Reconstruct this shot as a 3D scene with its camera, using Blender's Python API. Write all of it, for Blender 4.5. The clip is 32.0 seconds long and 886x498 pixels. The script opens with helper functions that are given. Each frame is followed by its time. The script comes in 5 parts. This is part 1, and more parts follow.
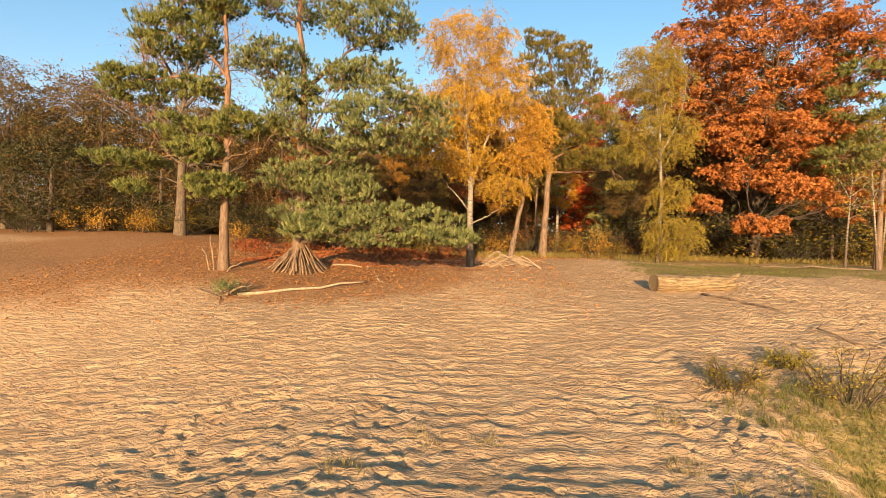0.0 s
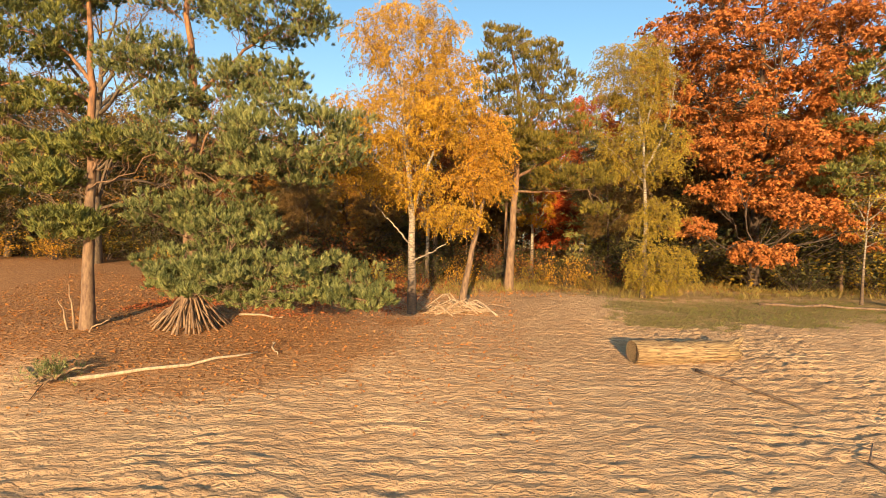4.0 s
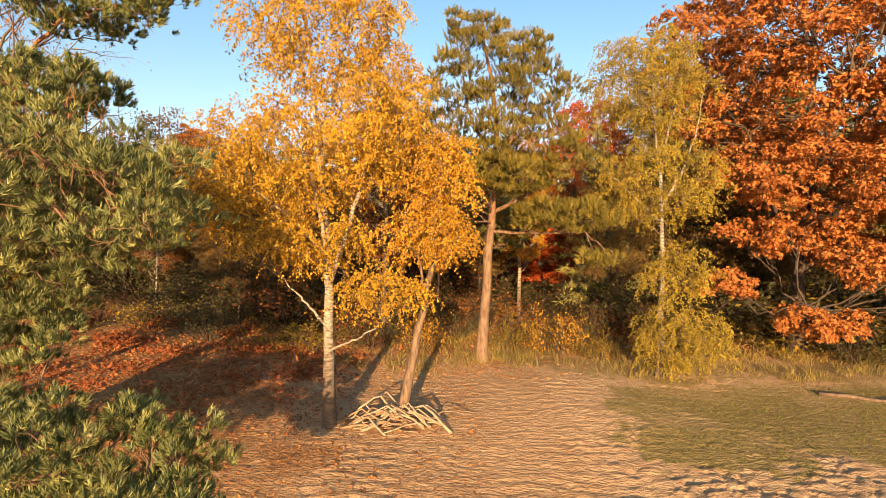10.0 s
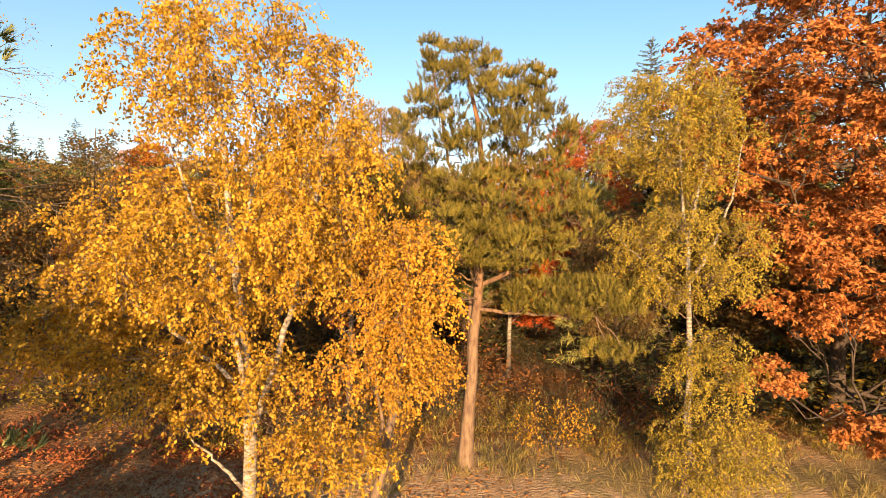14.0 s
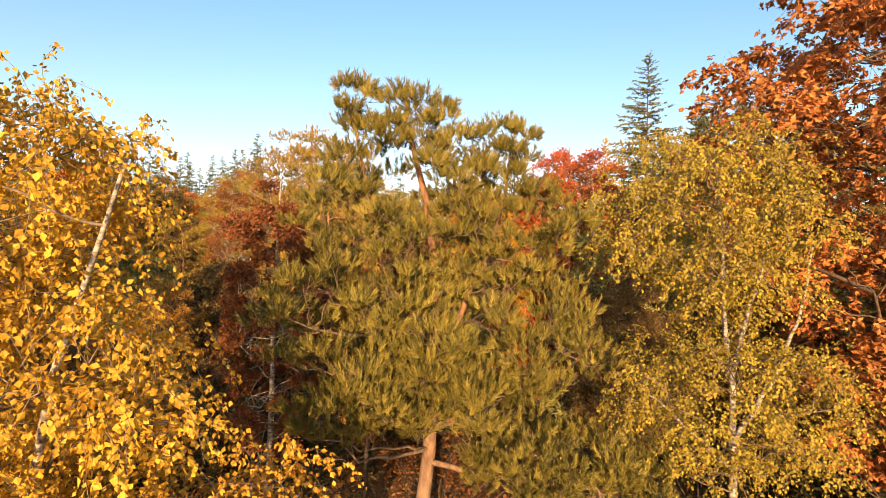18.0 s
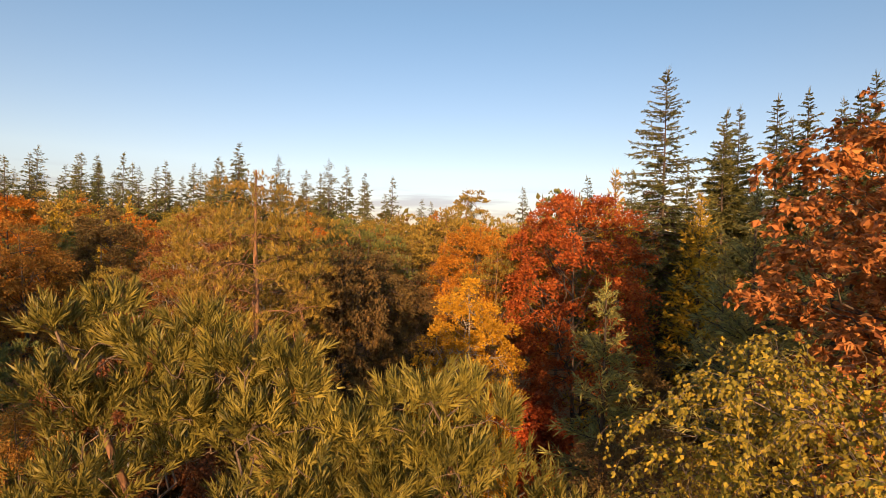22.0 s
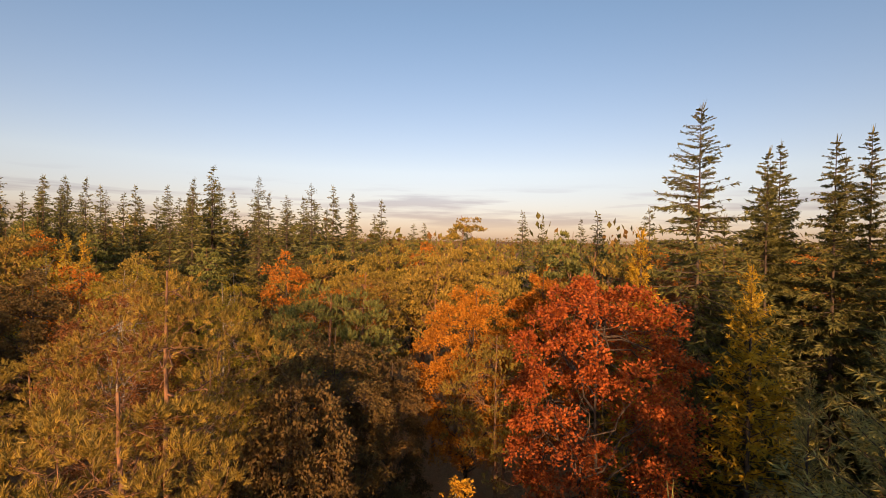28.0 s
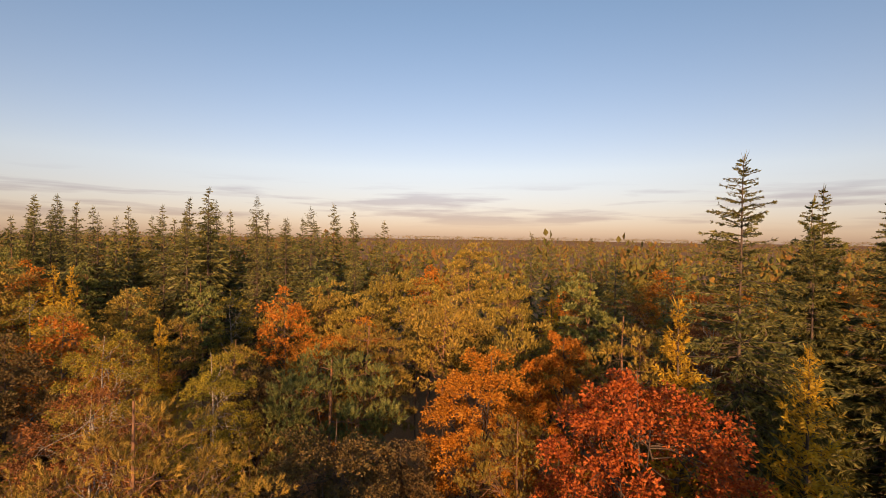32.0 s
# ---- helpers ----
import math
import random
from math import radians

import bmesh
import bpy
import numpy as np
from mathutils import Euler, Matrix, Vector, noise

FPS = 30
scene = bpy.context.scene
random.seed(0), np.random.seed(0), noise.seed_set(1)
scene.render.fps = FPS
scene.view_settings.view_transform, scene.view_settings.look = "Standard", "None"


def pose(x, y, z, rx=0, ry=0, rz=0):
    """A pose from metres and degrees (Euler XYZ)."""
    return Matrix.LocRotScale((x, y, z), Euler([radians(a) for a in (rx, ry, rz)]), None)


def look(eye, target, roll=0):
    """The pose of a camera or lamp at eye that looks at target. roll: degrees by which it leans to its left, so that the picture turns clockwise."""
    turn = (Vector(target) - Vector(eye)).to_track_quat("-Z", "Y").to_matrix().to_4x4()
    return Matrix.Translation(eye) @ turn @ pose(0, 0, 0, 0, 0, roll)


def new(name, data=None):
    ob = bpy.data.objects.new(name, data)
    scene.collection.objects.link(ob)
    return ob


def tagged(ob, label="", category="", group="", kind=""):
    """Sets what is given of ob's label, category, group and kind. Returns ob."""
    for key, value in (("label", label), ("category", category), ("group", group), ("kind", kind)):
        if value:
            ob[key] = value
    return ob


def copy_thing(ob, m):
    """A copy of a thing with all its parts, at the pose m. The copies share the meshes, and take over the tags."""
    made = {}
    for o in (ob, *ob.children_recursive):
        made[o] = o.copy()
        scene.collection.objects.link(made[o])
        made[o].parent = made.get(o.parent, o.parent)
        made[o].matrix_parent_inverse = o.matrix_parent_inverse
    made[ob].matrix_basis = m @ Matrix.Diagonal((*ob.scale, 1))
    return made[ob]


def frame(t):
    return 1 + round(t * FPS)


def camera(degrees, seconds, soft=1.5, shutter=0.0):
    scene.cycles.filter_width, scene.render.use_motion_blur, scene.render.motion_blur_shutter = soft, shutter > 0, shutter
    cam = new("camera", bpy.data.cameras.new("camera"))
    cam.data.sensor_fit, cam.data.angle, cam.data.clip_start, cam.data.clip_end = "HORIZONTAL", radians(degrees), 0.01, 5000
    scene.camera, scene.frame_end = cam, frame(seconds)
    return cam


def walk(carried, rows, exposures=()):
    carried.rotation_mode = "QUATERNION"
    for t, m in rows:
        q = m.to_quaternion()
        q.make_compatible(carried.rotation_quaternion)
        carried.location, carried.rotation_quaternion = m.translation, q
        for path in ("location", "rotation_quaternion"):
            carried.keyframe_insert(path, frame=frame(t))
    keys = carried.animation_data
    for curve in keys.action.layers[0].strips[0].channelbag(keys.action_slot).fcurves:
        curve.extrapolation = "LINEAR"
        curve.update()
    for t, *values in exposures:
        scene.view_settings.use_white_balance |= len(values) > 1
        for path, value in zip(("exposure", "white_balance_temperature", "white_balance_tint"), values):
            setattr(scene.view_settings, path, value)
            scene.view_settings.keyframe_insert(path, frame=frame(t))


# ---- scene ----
cam = camera(84.7, 32.0, soft=0.5)
PATH = [
    (0, (1.211, -0.645, 1.346), (1.097, 1.352, 1.356), 1.4),
    (1, (1.793, 0.72, 1.922), (1.688, 2.718, 1.94), 1.1),
    (2, (2.419, 2.034, 2.437), (2.319, 4.031, 2.454), 1.0),
    (3, (2.913, 3.183, 2.976), (2.825, 5.181, 2.987), 1.0),
    (3.5, (3.178, 3.789, 3.181), (3.093, 5.788, 3.191), 1.0),
    (5.5, (4.131, 6.498, 3.801), (4.063, 8.496, 3.824), 1.0),
    (6, (4.367, 7.11, 4.002), (4.294, 9.109, 4.021), 1.1),
    (7, (4.66, 8.316, 4.444), (4.592, 10.314, 4.455), 1.1),
    (8, (4.844, 9.44, 4.798), (4.784, 11.439, 4.808), 1.1),
    (9, (5.091, 10.406, 5.296), (5.017, 12.405, 5.298), 1.2),
    (10, (5.245, 11.359, 6.089), (5.164, 13.358, 6.095), 1.2),
    (11, (5.469, 12.236, 6.915), (5.366, 14.233, 6.921), 0.9),
    (12, (5.445, 13.353, 7.647), (5.365, 15.352, 7.653), 0.8),
    (13, (5.33, 14.53, 8.33), (5.288, 16.53, 8.338), 0.9),
    (14, (5.43, 15.603, 9.22), (5.405, 17.603, 9.211), 1.2),
    (14.5, (5.48, 16.32, 9.494), (5.484, 18.32, 9.502), 1.3),
    (16.5, (6.007, 18.715, 11.001), (6.025, 20.715, 11.013), 1.4),
    (17, (6.181, 19.431, 11.452), (6.2, 21.431, 11.458), 1.4),
    (18, (6.566, 20.97, 12.382), (6.594, 22.969, 12.381), 1.5),
    (19, (7.046, 22.585, 13.441), (7.076, 24.585, 13.423), 1.9),
    (20, (7.486, 24.006, 14.498), (7.51, 26.006, 14.479), 1.7),
    (21, (7.762, 25.288, 15.559), (7.783, 27.288, 15.538), 1.8),
    (22, (7.942, 26.731, 16.505), (7.96, 28.731, 16.478), 1.6),
    (23, (8.033, 27.967, 17.321), (8.052, 29.967, 17.295), 1.4),
    (24, (8.115, 29.045, 18.2), (8.135, 31.045, 18.172), 1.3),
    (25, (8.153, 30.136, 18.941), (8.178, 32.136, 18.913), 1.2),
    (25.5, (8.235, 30.658, 19.331), (8.256, 32.658, 19.3), 1.1),
    (27.5, (8.451, 32.839, 20.767), (8.482, 34.839, 20.74), 1.0),
    (28, (8.523, 33.31, 21.13), (8.552, 35.31, 21.103), 1.1),
    (29, (8.526, 34.17, 21.922), (8.549, 36.17, 21.893), 1.0),
    (30, (8.418, 34.942, 22.81), (8.439, 36.941, 22.775), 0.8),
    (31, (8.197, 35.773, 23.844), (8.221, 37.772, 23.807), 0.9),
    (32, (7.887, 36.401, 24.941), (7.911, 38.401, 24.906), 0.8),
]
EXPOSURES = [(0, 0.9, 6700, 9), (6, 0.93, 6950, 11), (10, 1.04, 7150, 15), (14, 1.1, 6900, 14), (17, 1.1, 6900, 16), (19, 0.95, 6900, 17), (22, 0.43, 7200, 25), (24, 0.36, 7350, 28), (27, 0.25, 7450, 31), (32, 0.18, 7550, 33)]
walk(cam, [(t, look(eye, target, roll)) for t, eye, target, roll in PATH], EXPOSURES)

# ---- world, sun, exposure ----
SUN_EL, SUN_AZ = 8.6, 2.5          # the sun stands low behind the walk; its shadows run ahead, slightly to the right
world = bpy.data.worlds.new("sky")
scene.world = world
world.use_nodes = True
wt = world.node_tree
wt.nodes.clear()
sky = wt.nodes.new("ShaderNodeTexSky")
sky.sky_type = 'NISHITA'
sky.sun_disc = False
sky.sun_elevation = radians(SUN_EL)
sky.sun_rotation = radians(180 + SUN_AZ)
sky.air_density, sky.dust_density, sky.ozone_density = 1.0, 0.5, 1.5
bg = wt.nodes.new("ShaderNodeBackground")
bg.inputs["Strength"].default_value = 0.15
wo = wt.nodes.new("ShaderNodeOutputWorld")
# a few thin mauve clouds low over the ridge
co = wt.nodes.new("ShaderNodeTexCoord")
stretch = wt.nodes.new("ShaderNodeMapping")
stretch.inputs["Scale"].default_value = (5.0, 5.0, 62.0)
wt.links.new(co.outputs["Generated"], stretch.inputs[0])
cn = wt.nodes.new("ShaderNodeTexNoise")
cn.inputs["Scale"].default_value, cn.inputs["Detail"].default_value = 0.9, 5.0
wt.links.new(stretch.outputs[0], cn.inputs["Vector"])
sepz = wt.nodes.new("ShaderNodeSeparateXYZ")
wt.links.new(co.outputs["Generated"], sepz.inputs[0])
band = wt.nodes.new("ShaderNodeValToRGB")
for pos_, v_ in ((0.02, 0.0), (0.045, 1.0), (0.085, 1.0), (0.12, 0.0)):
    e_ = band.color_ramp.elements.new(pos_)
    e_.color = (v_, v_, v_, 1)
band.color_ramp.elements[0].color = (0, 0, 0, 1)
band.color_ramp.elements[-1].color = (0, 0, 0, 1)
wt.links.new(sepz.outputs["Z"], band.inputs[0])
thin = wt.nodes.new("ShaderNodeMapRange")
thin.inputs[1].default_value, thin.inputs[2].default_value = 0.52, 0.66
wt.links.new(cn.outputs[0], thin.inputs[0])
mul = wt.nodes.new("ShaderNodeMath")
mul.operation = 'MULTIPLY'
wt.links.new(thin.outputs[0], mul.inputs[0])
wt.links.new(band.outputs[0], mul.inputs[1])
half = wt.nodes.new("ShaderNodeMath")
half.operation = 'MULTIPLY'
half.inputs[1].default_value = 0.6
wt.links.new(mul.outputs[0], half.inputs[0])
tint = wt.nodes.new("ShaderNodeMix")
tint.data_type, tint.blend_type = 'RGBA', 'MULTIPLY'
tint.inputs[0].default_value = 1.0
lift = wt.nodes.new("ShaderNodeValToRGB")
lift.color_ramp.elements[0].position, lift.color_ramp.elements[0].color = 0.0, (0.62, 0.60, 0.90, 1)
lift.color_ramp.elements[1].position, lift.color_ramp.elements[1].color = 0.14, (1.06, 1.04, 1.10, 1)
high = lift.color_ramp.elements.new(0.42)
high.color = (0.86, 1.08, 1.16, 1)
wt.links.new(sepz.outputs["Z"], lift.inputs[0])
wt.links.new(lift.outputs[0], tint.inputs[7])
wt.links.new(sky.outputs[0], tint.inputs[6])
cloud = wt.nodes.new("ShaderNodeMix")
cloud.data_type, cloud.blend_type = 'RGBA', 'MULTIPLY'
cloud.inputs[7].default_value = (0.60, 0.53, 0.60, 1)
wt.links.new(half.outputs[0], cloud.inputs[0])
wt.links.new(tint.outputs[2], cloud.inputs[6])
wt.links.new(cloud.outputs[2], bg.inputs["Color"])
wt.links.new(bg.outputs[0], wo.inputs["Surface"])

sun = new("sun", bpy.data.lights.new("sun", "SUN"))
sun.data.energy, sun.data.angle, sun.data.color = 5.0, radians(0.6), (1.0, 0.67, 0.36)
sa, se = radians(SUN_AZ), radians(SUN_EL)
sun.matrix_world = look((0, 0, 30), (math.sin(sa) * math.cos(se) * 10, math.cos(sa) * math.cos(se) * 10, 30 - 10 * math.sin(se)))


# ---- materials ----
def material(name):
    m = bpy.data.materials.new(name)
    m.use_nodes = True
    nt = m.node_tree
    nt.nodes.clear()
    out = nt.nodes.new("ShaderNodeOutputMaterial")
    return m, nt, out


def node(nt, kind, **values):
    n = nt.nodes.new(kind)
    for key, value in values.items():
        n.inputs[key.replace("_", " ")].default_value = value
    return n


def ramp(nt, fac, stops):
    r = nt.nodes.new("ShaderNodeValToRGB")
    while len(r.color_ramp.elements) < len(stops):
        r.color_ramp.elements.new(0.5)
    for e, (p, c) in zip(r.color_ramp.elements, stops):
        e.position, e.color = p, (*c, 1) if len(c) == 3 else c
    nt.links.new(fac, r.inputs[0])
    return r.outputs[0]


def mixed(nt, kind, fac, a, b):
    n = nt.nodes.new("ShaderNodeMix")
    n.data_type, n.blend_type = 'RGBA', kind
    for s, v in ((n.inputs[0], fac), (n.inputs[6], a), (n.inputs[7], b)):
        if isinstance(v, (int, float)):
            s.default_value = v
        elif isinstance(v, tuple):
            s.default_value = (*v, 1)
        else:
            nt.links.new(v, s)
    return n.outputs[2]


def leaf_material(name, colours, through_light=0.35, rough=0.6, patch=1.2, shoots=False):
    """Leaves or needles: each leaf, or each shoot of needles, takes its own tone, and patches of the crown drift in tone."""
    m, nt, out = material(name)
    geo = nt.nodes.new("ShaderNodeNewGeometry")
    info = nt.nodes.new("ShaderNodeObjectInfo")
    n = len(colours)
    own = geo.outputs["Random Per Island"]
    if shoots:
        tone = nt.nodes.new("ShaderNodeAttribute")
        tone.attribute_name = "tone"
        own = tone.outputs["Fac"]
    each = ramp(nt, own, [(i / max(1, n - 1), c) for i, c in enumerate(colours)])
    tex = node(nt, "ShaderNodeTexNoise", Scale=1.0 / patch, Detail=3.0)
    nt.links.new(geo.outputs["Position"], tex.inputs["Vector"])
    hsv = nt.nodes.new("ShaderNodeHueSaturation")
    hue = nt.nodes.new("ShaderNodeMapRange")
    hue.inputs[3].default_value, hue.inputs[4].default_value = 0.494, 0.507
    nt.links.new(info.outputs["Random"], hue.inputs[0])
    nt.links.new(hue.outputs[0], hsv.inputs["Hue"])
    val = nt.nodes.new("ShaderNodeMapRange")
    val.inputs[1].default_value, val.inputs[2].default_value = 0.3, 0.7
    val.inputs[3].default_value, val.inputs[4].default_value = 0.7, 1.25
    nt.links.new(tex.outputs[0], val.inputs[0])
    nt.links.new(val.outputs[0], hsv.inputs["Value"])
    nt.links.new(each, hsv.inputs["Color"])
    d = node(nt, "ShaderNodeBsdfPrincipled", Roughness=rough)
    d.inputs["Specular IOR Level"].default_value = 0.25
    t = nt.nodes.new("ShaderNodeBsdfTranslucent")
    nt.links.new(hsv.outputs[0], d.inputs["Base Color"])
    nt.links.new(hsv.outputs[0], t.inputs["Color"])
    mix = nt.nodes.new("ShaderNodeMixShader")
    mix.inputs[0].default_value = through_light
    nt.links.new(d.outputs[0], mix.inputs[1])
    nt.links.new(t.outputs[0], mix.inputs[2])
    nt.links.new(mix.outputs[0], out.inputs["Surface"])
    return m


def bark_material(name, low, high, dark, change=6.0, stretch=0.25, scale=9.0, soft_change=2.0):
    """Furrowed bark; its tone goes from low to high up the trunk (flaking orange bark high on a pine)."""
    m, nt, out = material(name)
    tc = nt.nodes.new("ShaderNodeTexCoord")
    mp = nt.nodes.new("ShaderNodeMapping")
    mp.inputs["Scale"].default_value = (1, 1, stretch)
    nt.links.new(tc.outputs["Object"], mp.inputs[0])
    n1 = node(nt, "ShaderNodeTexNoise", Scale=scale, Detail=6.0, Roughness=0.65)
    nt.links.new(mp.outputs[0], n1.inputs["Vector"])
    sep = nt.nodes.new("ShaderNodeSeparateXYZ")
    nt.links.new(tc.outputs["Object"], sep.inputs[0])
    mr = nt.nodes.new("ShaderNodeMapRange")
    mr.inputs[1].default_value, mr.inputs[2].default_value = change - soft_change, change + soft_change
    nt.links.new(sep.outputs["Z"], mr.inputs[0])
    base = mixed(nt, 'MIX', mr.outputs[0], low, high)
    f = ramp(nt, n1.outputs[0], [(0.36, (0, 0, 0)), (0.62, (1, 1, 1))])
    col = mixed(nt, 'MIX', f, dark, base)
    b = nt.nodes.new("ShaderNodeBump")
    b.inputs["Strength"].default_value, b.inputs["Distance"].default_value = 0.6, 0.03
    nt.links.new(n1.outputs[0], b.inputs["Height"])
    p = node(nt, "ShaderNodeBsdfPrincipled", Roughness=0.85)
    nt.links.new(col, p.inputs["Base Color"])
    nt.links.new(b.outputs[0], p.inputs["Normal"])
    nt.links.new(p.outputs[0], out.inputs["Surface"])
    return m


M_YELLOW = leaf_material("birch_leaf_yellow", [(0.38, 0.185, 0.016), (0.54, 0.295, 0.023), (0.66, 0.39, 0.045), (0.46, 0.27, 0.028)], 0.22)
M_GOLD = leaf_material("birch_leaf_gold", [(0.46, 0.22, 0.014), (0.6, 0.31, 0.018), (0.68, 0.39, 0.035)], 0.22)
M_OLIVE = leaf_material("birch_leaf_olive", [(0.189, 0.151, 0.0202), (0.322, 0.247, 0.0249), (0.467, 0.324, 0.0338), (0.267, 0.235, 0.0338)], 0.16)
M_RED = leaf_material("red_oak_leaf", [(0.241, 0.0759, 0.024), (0.471, 0.166, 0.0408), (0.609, 0.253, 0.0696), (0.356, 0.113, 0.03), (0.54, 0.201, 0.0528)], 0.16)
M_CRIMSON = leaf_material("crimson_leaf", [(0.269, 0.0448, 0.0146), (0.471, 0.0873, 0.0188), (0.56, 0.131, 0.0293), (0.359, 0.0624, 0.0146)], 0.2)
M_ORANGE = leaf_material("beech_leaf_orange", [(0.4, 0.13, 0.014), (0.56, 0.2, 0.02), (0.64, 0.27, 0.035)], 0.22)
M_BROWN = leaf_material("oak_leaf_brown", [(0.26, 0.11, 0.025), (0.42, 0.18, 0.03), (0.50, 0.25, 0.04), (0.36, 0.21, 0.045)], 0.25)
M_DULL = leaf_material("dull_oak_leaf", [(0.1, 0.06, 0.024), (0.17, 0.105, 0.032), (0.21, 0.12, 0.034), (0.14, 0.11, 0.034)], 0.15)
M_RUST = leaf_material("rust_leaf", [(0.2, 0.07, 0.022), (0.31, 0.12, 0.03), (0.16, 0.055, 0.02)], 0.18)
M_BRACKEN = leaf_material("dead_bracken", [(0.26, 0.07, 0.026), (0.4, 0.12, 0.035), (0.2, 0.06, 0.022), (0.36, 0.16, 0.05)], 0.15)
M_PINE = leaf_material("pine_needle", [(0.095, 0.111, 0.0323), (0.173, 0.181, 0.0441), (0.284, 0.269, 0.0662), (0.134, 0.158, 0.0441)], 0.08, 0.5, shoots=True)
M_PINE_BLUE = leaf_material("pine_needle_blue", [(0.0717, 0.09, 0.0315), (0.133, 0.159, 0.0525), (0.277, 0.293, 0.0998), (0.102, 0.128, 0.042), (0.369, 0.372, 0.131)], 0.08, 0.5, shoots=True)
M_PINE_GOLD = leaf_material("pine_needle_olive", [(0.178, 0.13, 0.0246), (0.3, 0.206, 0.0328), (0.437, 0.287, 0.0478), (0.232, 0.178, 0.0328)], 0.12, 0.5, shoots=True)
M_PINE_OLIVE = leaf_material("pine_needle_yellow_green", [(0.0782, 0.0698, 0.014), (0.156, 0.13, 0.022), (0.276, 0.219, 0.04), (0.12, 0.107, 0.02), (0.331, 0.26, 0.05)], 0.1, 0.5, shoots=True)
M_FIR = leaf_material("fir_needle", [(0.075, 0.084, 0.027), (0.135, 0.135, 0.036), (0.24, 0.21, 0.051)], 0.08, 0.5)
M_LARCH = leaf_material("larch_needle", [(0.50, 0.29, 0.02), (0.66, 0.41, 0.03), (0.56, 0.37, 0.05)], 0.3)
M_LARCH_GREEN = leaf_material("larch_needle_green", [(0.194, 0.194, 0.0684), (0.32, 0.297, 0.0913), (0.479, 0.398, 0.103)], 0.15)
M_BUSH = leaf_material("bush_leaf", [(0.14, 0.13, 0.03), (0.30, 0.22, 0.03), (0.40, 0.26, 0.03), (0.20, 0.12, 0.03)], 0.35)
# Near-black green: the deep shade under the trees is put into this leaf colour.
M_SHADE_GREEN = leaf_material("shade_darkened_leaf", [(0.03, 0.036, 0.014), (0.06, 0.06, 0.018), (0.1, 0.085, 0.022)], 0.15)
M_LITTER = leaf_material("fallen_leaf", [(0.30, 0.12, 0.03), (0.42, 0.17, 0.04), (0.26, 0.11, 0.04), (0.50, 0.26, 0.08)], 0.1, 0.8, 0.6)
M_RED_LITTER = leaf_material("fallen_red_leaf", [(0.30, 0.07, 0.03), (0.42, 0.11, 0.04), (0.24, 0.055, 0.025), (0.50, 0.20, 0.07)], 0.1, 0.8, 0.6)
M_GRASS = leaf_material("dry_grass", [(0.20, 0.17, 0.04), (0.34, 0.25, 0.07), (0.42, 0.30, 0.10), (0.14, 0.15, 0.03)], 0.3, 0.7)
M_GRASS_GREEN = leaf_material("short_grass", [(0.12, 0.14, 0.03), (0.18, 0.19, 0.04), (0.28, 0.22, 0.06)], 0.3, 0.7)

B_PINE = bark_material("pine_bark", (0.27, 0.18, 0.105), (0.38, 0.18, 0.075), (0.12, 0.07, 0.045), 7.0)
B_OAK = bark_material("oak_bark", (0.20, 0.145, 0.085), (0.22, 0.17, 0.10), (0.07, 0.05, 0.035), 30.0)
B_DARK = bark_material("dark_bark", (0.11, 0.075, 0.05), (0.15, 0.10, 0.06), (0.035, 0.025, 0.02), 8.0)
B_BIRCH = bark_material("birch_bark", (0.16, 0.11, 0.07), (0.49, 0.43, 0.33), (0.07, 0.05, 0.035), 2.2, 3.0, 5.0, 1.2)
B_BROKEN = bark_material("grey_brown_bark", (0.26, 0.17, 0.10), (0.30, 0.20, 0.12), (0.08, 0.055, 0.04), 20.0)
B_TWIG = bark_material("birch_twig_bark", (0.24, 0.17, 0.10), (0.30, 0.22, 0.14), (0.10, 0.07, 0.045), 9.0, 1.0, 6.0)
B_STICK = bark_material("weathered_stick", (0.40, 0.27, 0.15), (0.40, 0.27, 0.15), (0.16, 0.10, 0.06), 50.0, 0.4, 14.0)
B_PALE = bark_material("bleached_branch", (0.52, 0.40, 0.26), (0.52, 0.40, 0.26), (0.28, 0.19, 0.12), 50.0, 0.4, 14.0)


# ---- shape of the ground ----
def smooth01(a, b, v):
    t = np.clip((np.asarray(v, float) - a) / (b - a), 0, 1)
    return t * t * (3 - 2 * t)


def ground_z(x, y):
    """Height of the dune floor: it rises ahead, falls away on the near side, and hollows out beside the start."""
    x, y = np.asarray(x, float), np.asarray(y, float)
    z = np.interp(y, (-60, -10, 7, 13, 20, 27, 33, 42), (-4.0, -3.0, -2.0, -1.05, -0.05, 0.62, 1.05, 1.35))
    z = z - 0.13 * np.clip(-x - 1, 0, 16) * (1 - smooth01(9, 24, y)) * smooth01(-12, 6, y)
    z = z - 1.3 * smooth01(6.2, 8.6, x) * (1 - smooth01(6.0, 9.6, y - 0.25 * (x - 7)))
    z = z + 1.1 * smooth01(-8, -24, x) * smooth01(24, 40, y)
    return z + 0.12 * np.sin(x * 0.42 + 1) * np.sin(y * 0.36) * smooth01(60, 20, np.abs(y))


def gz(x, y):
    return float(ground_z(x, y))


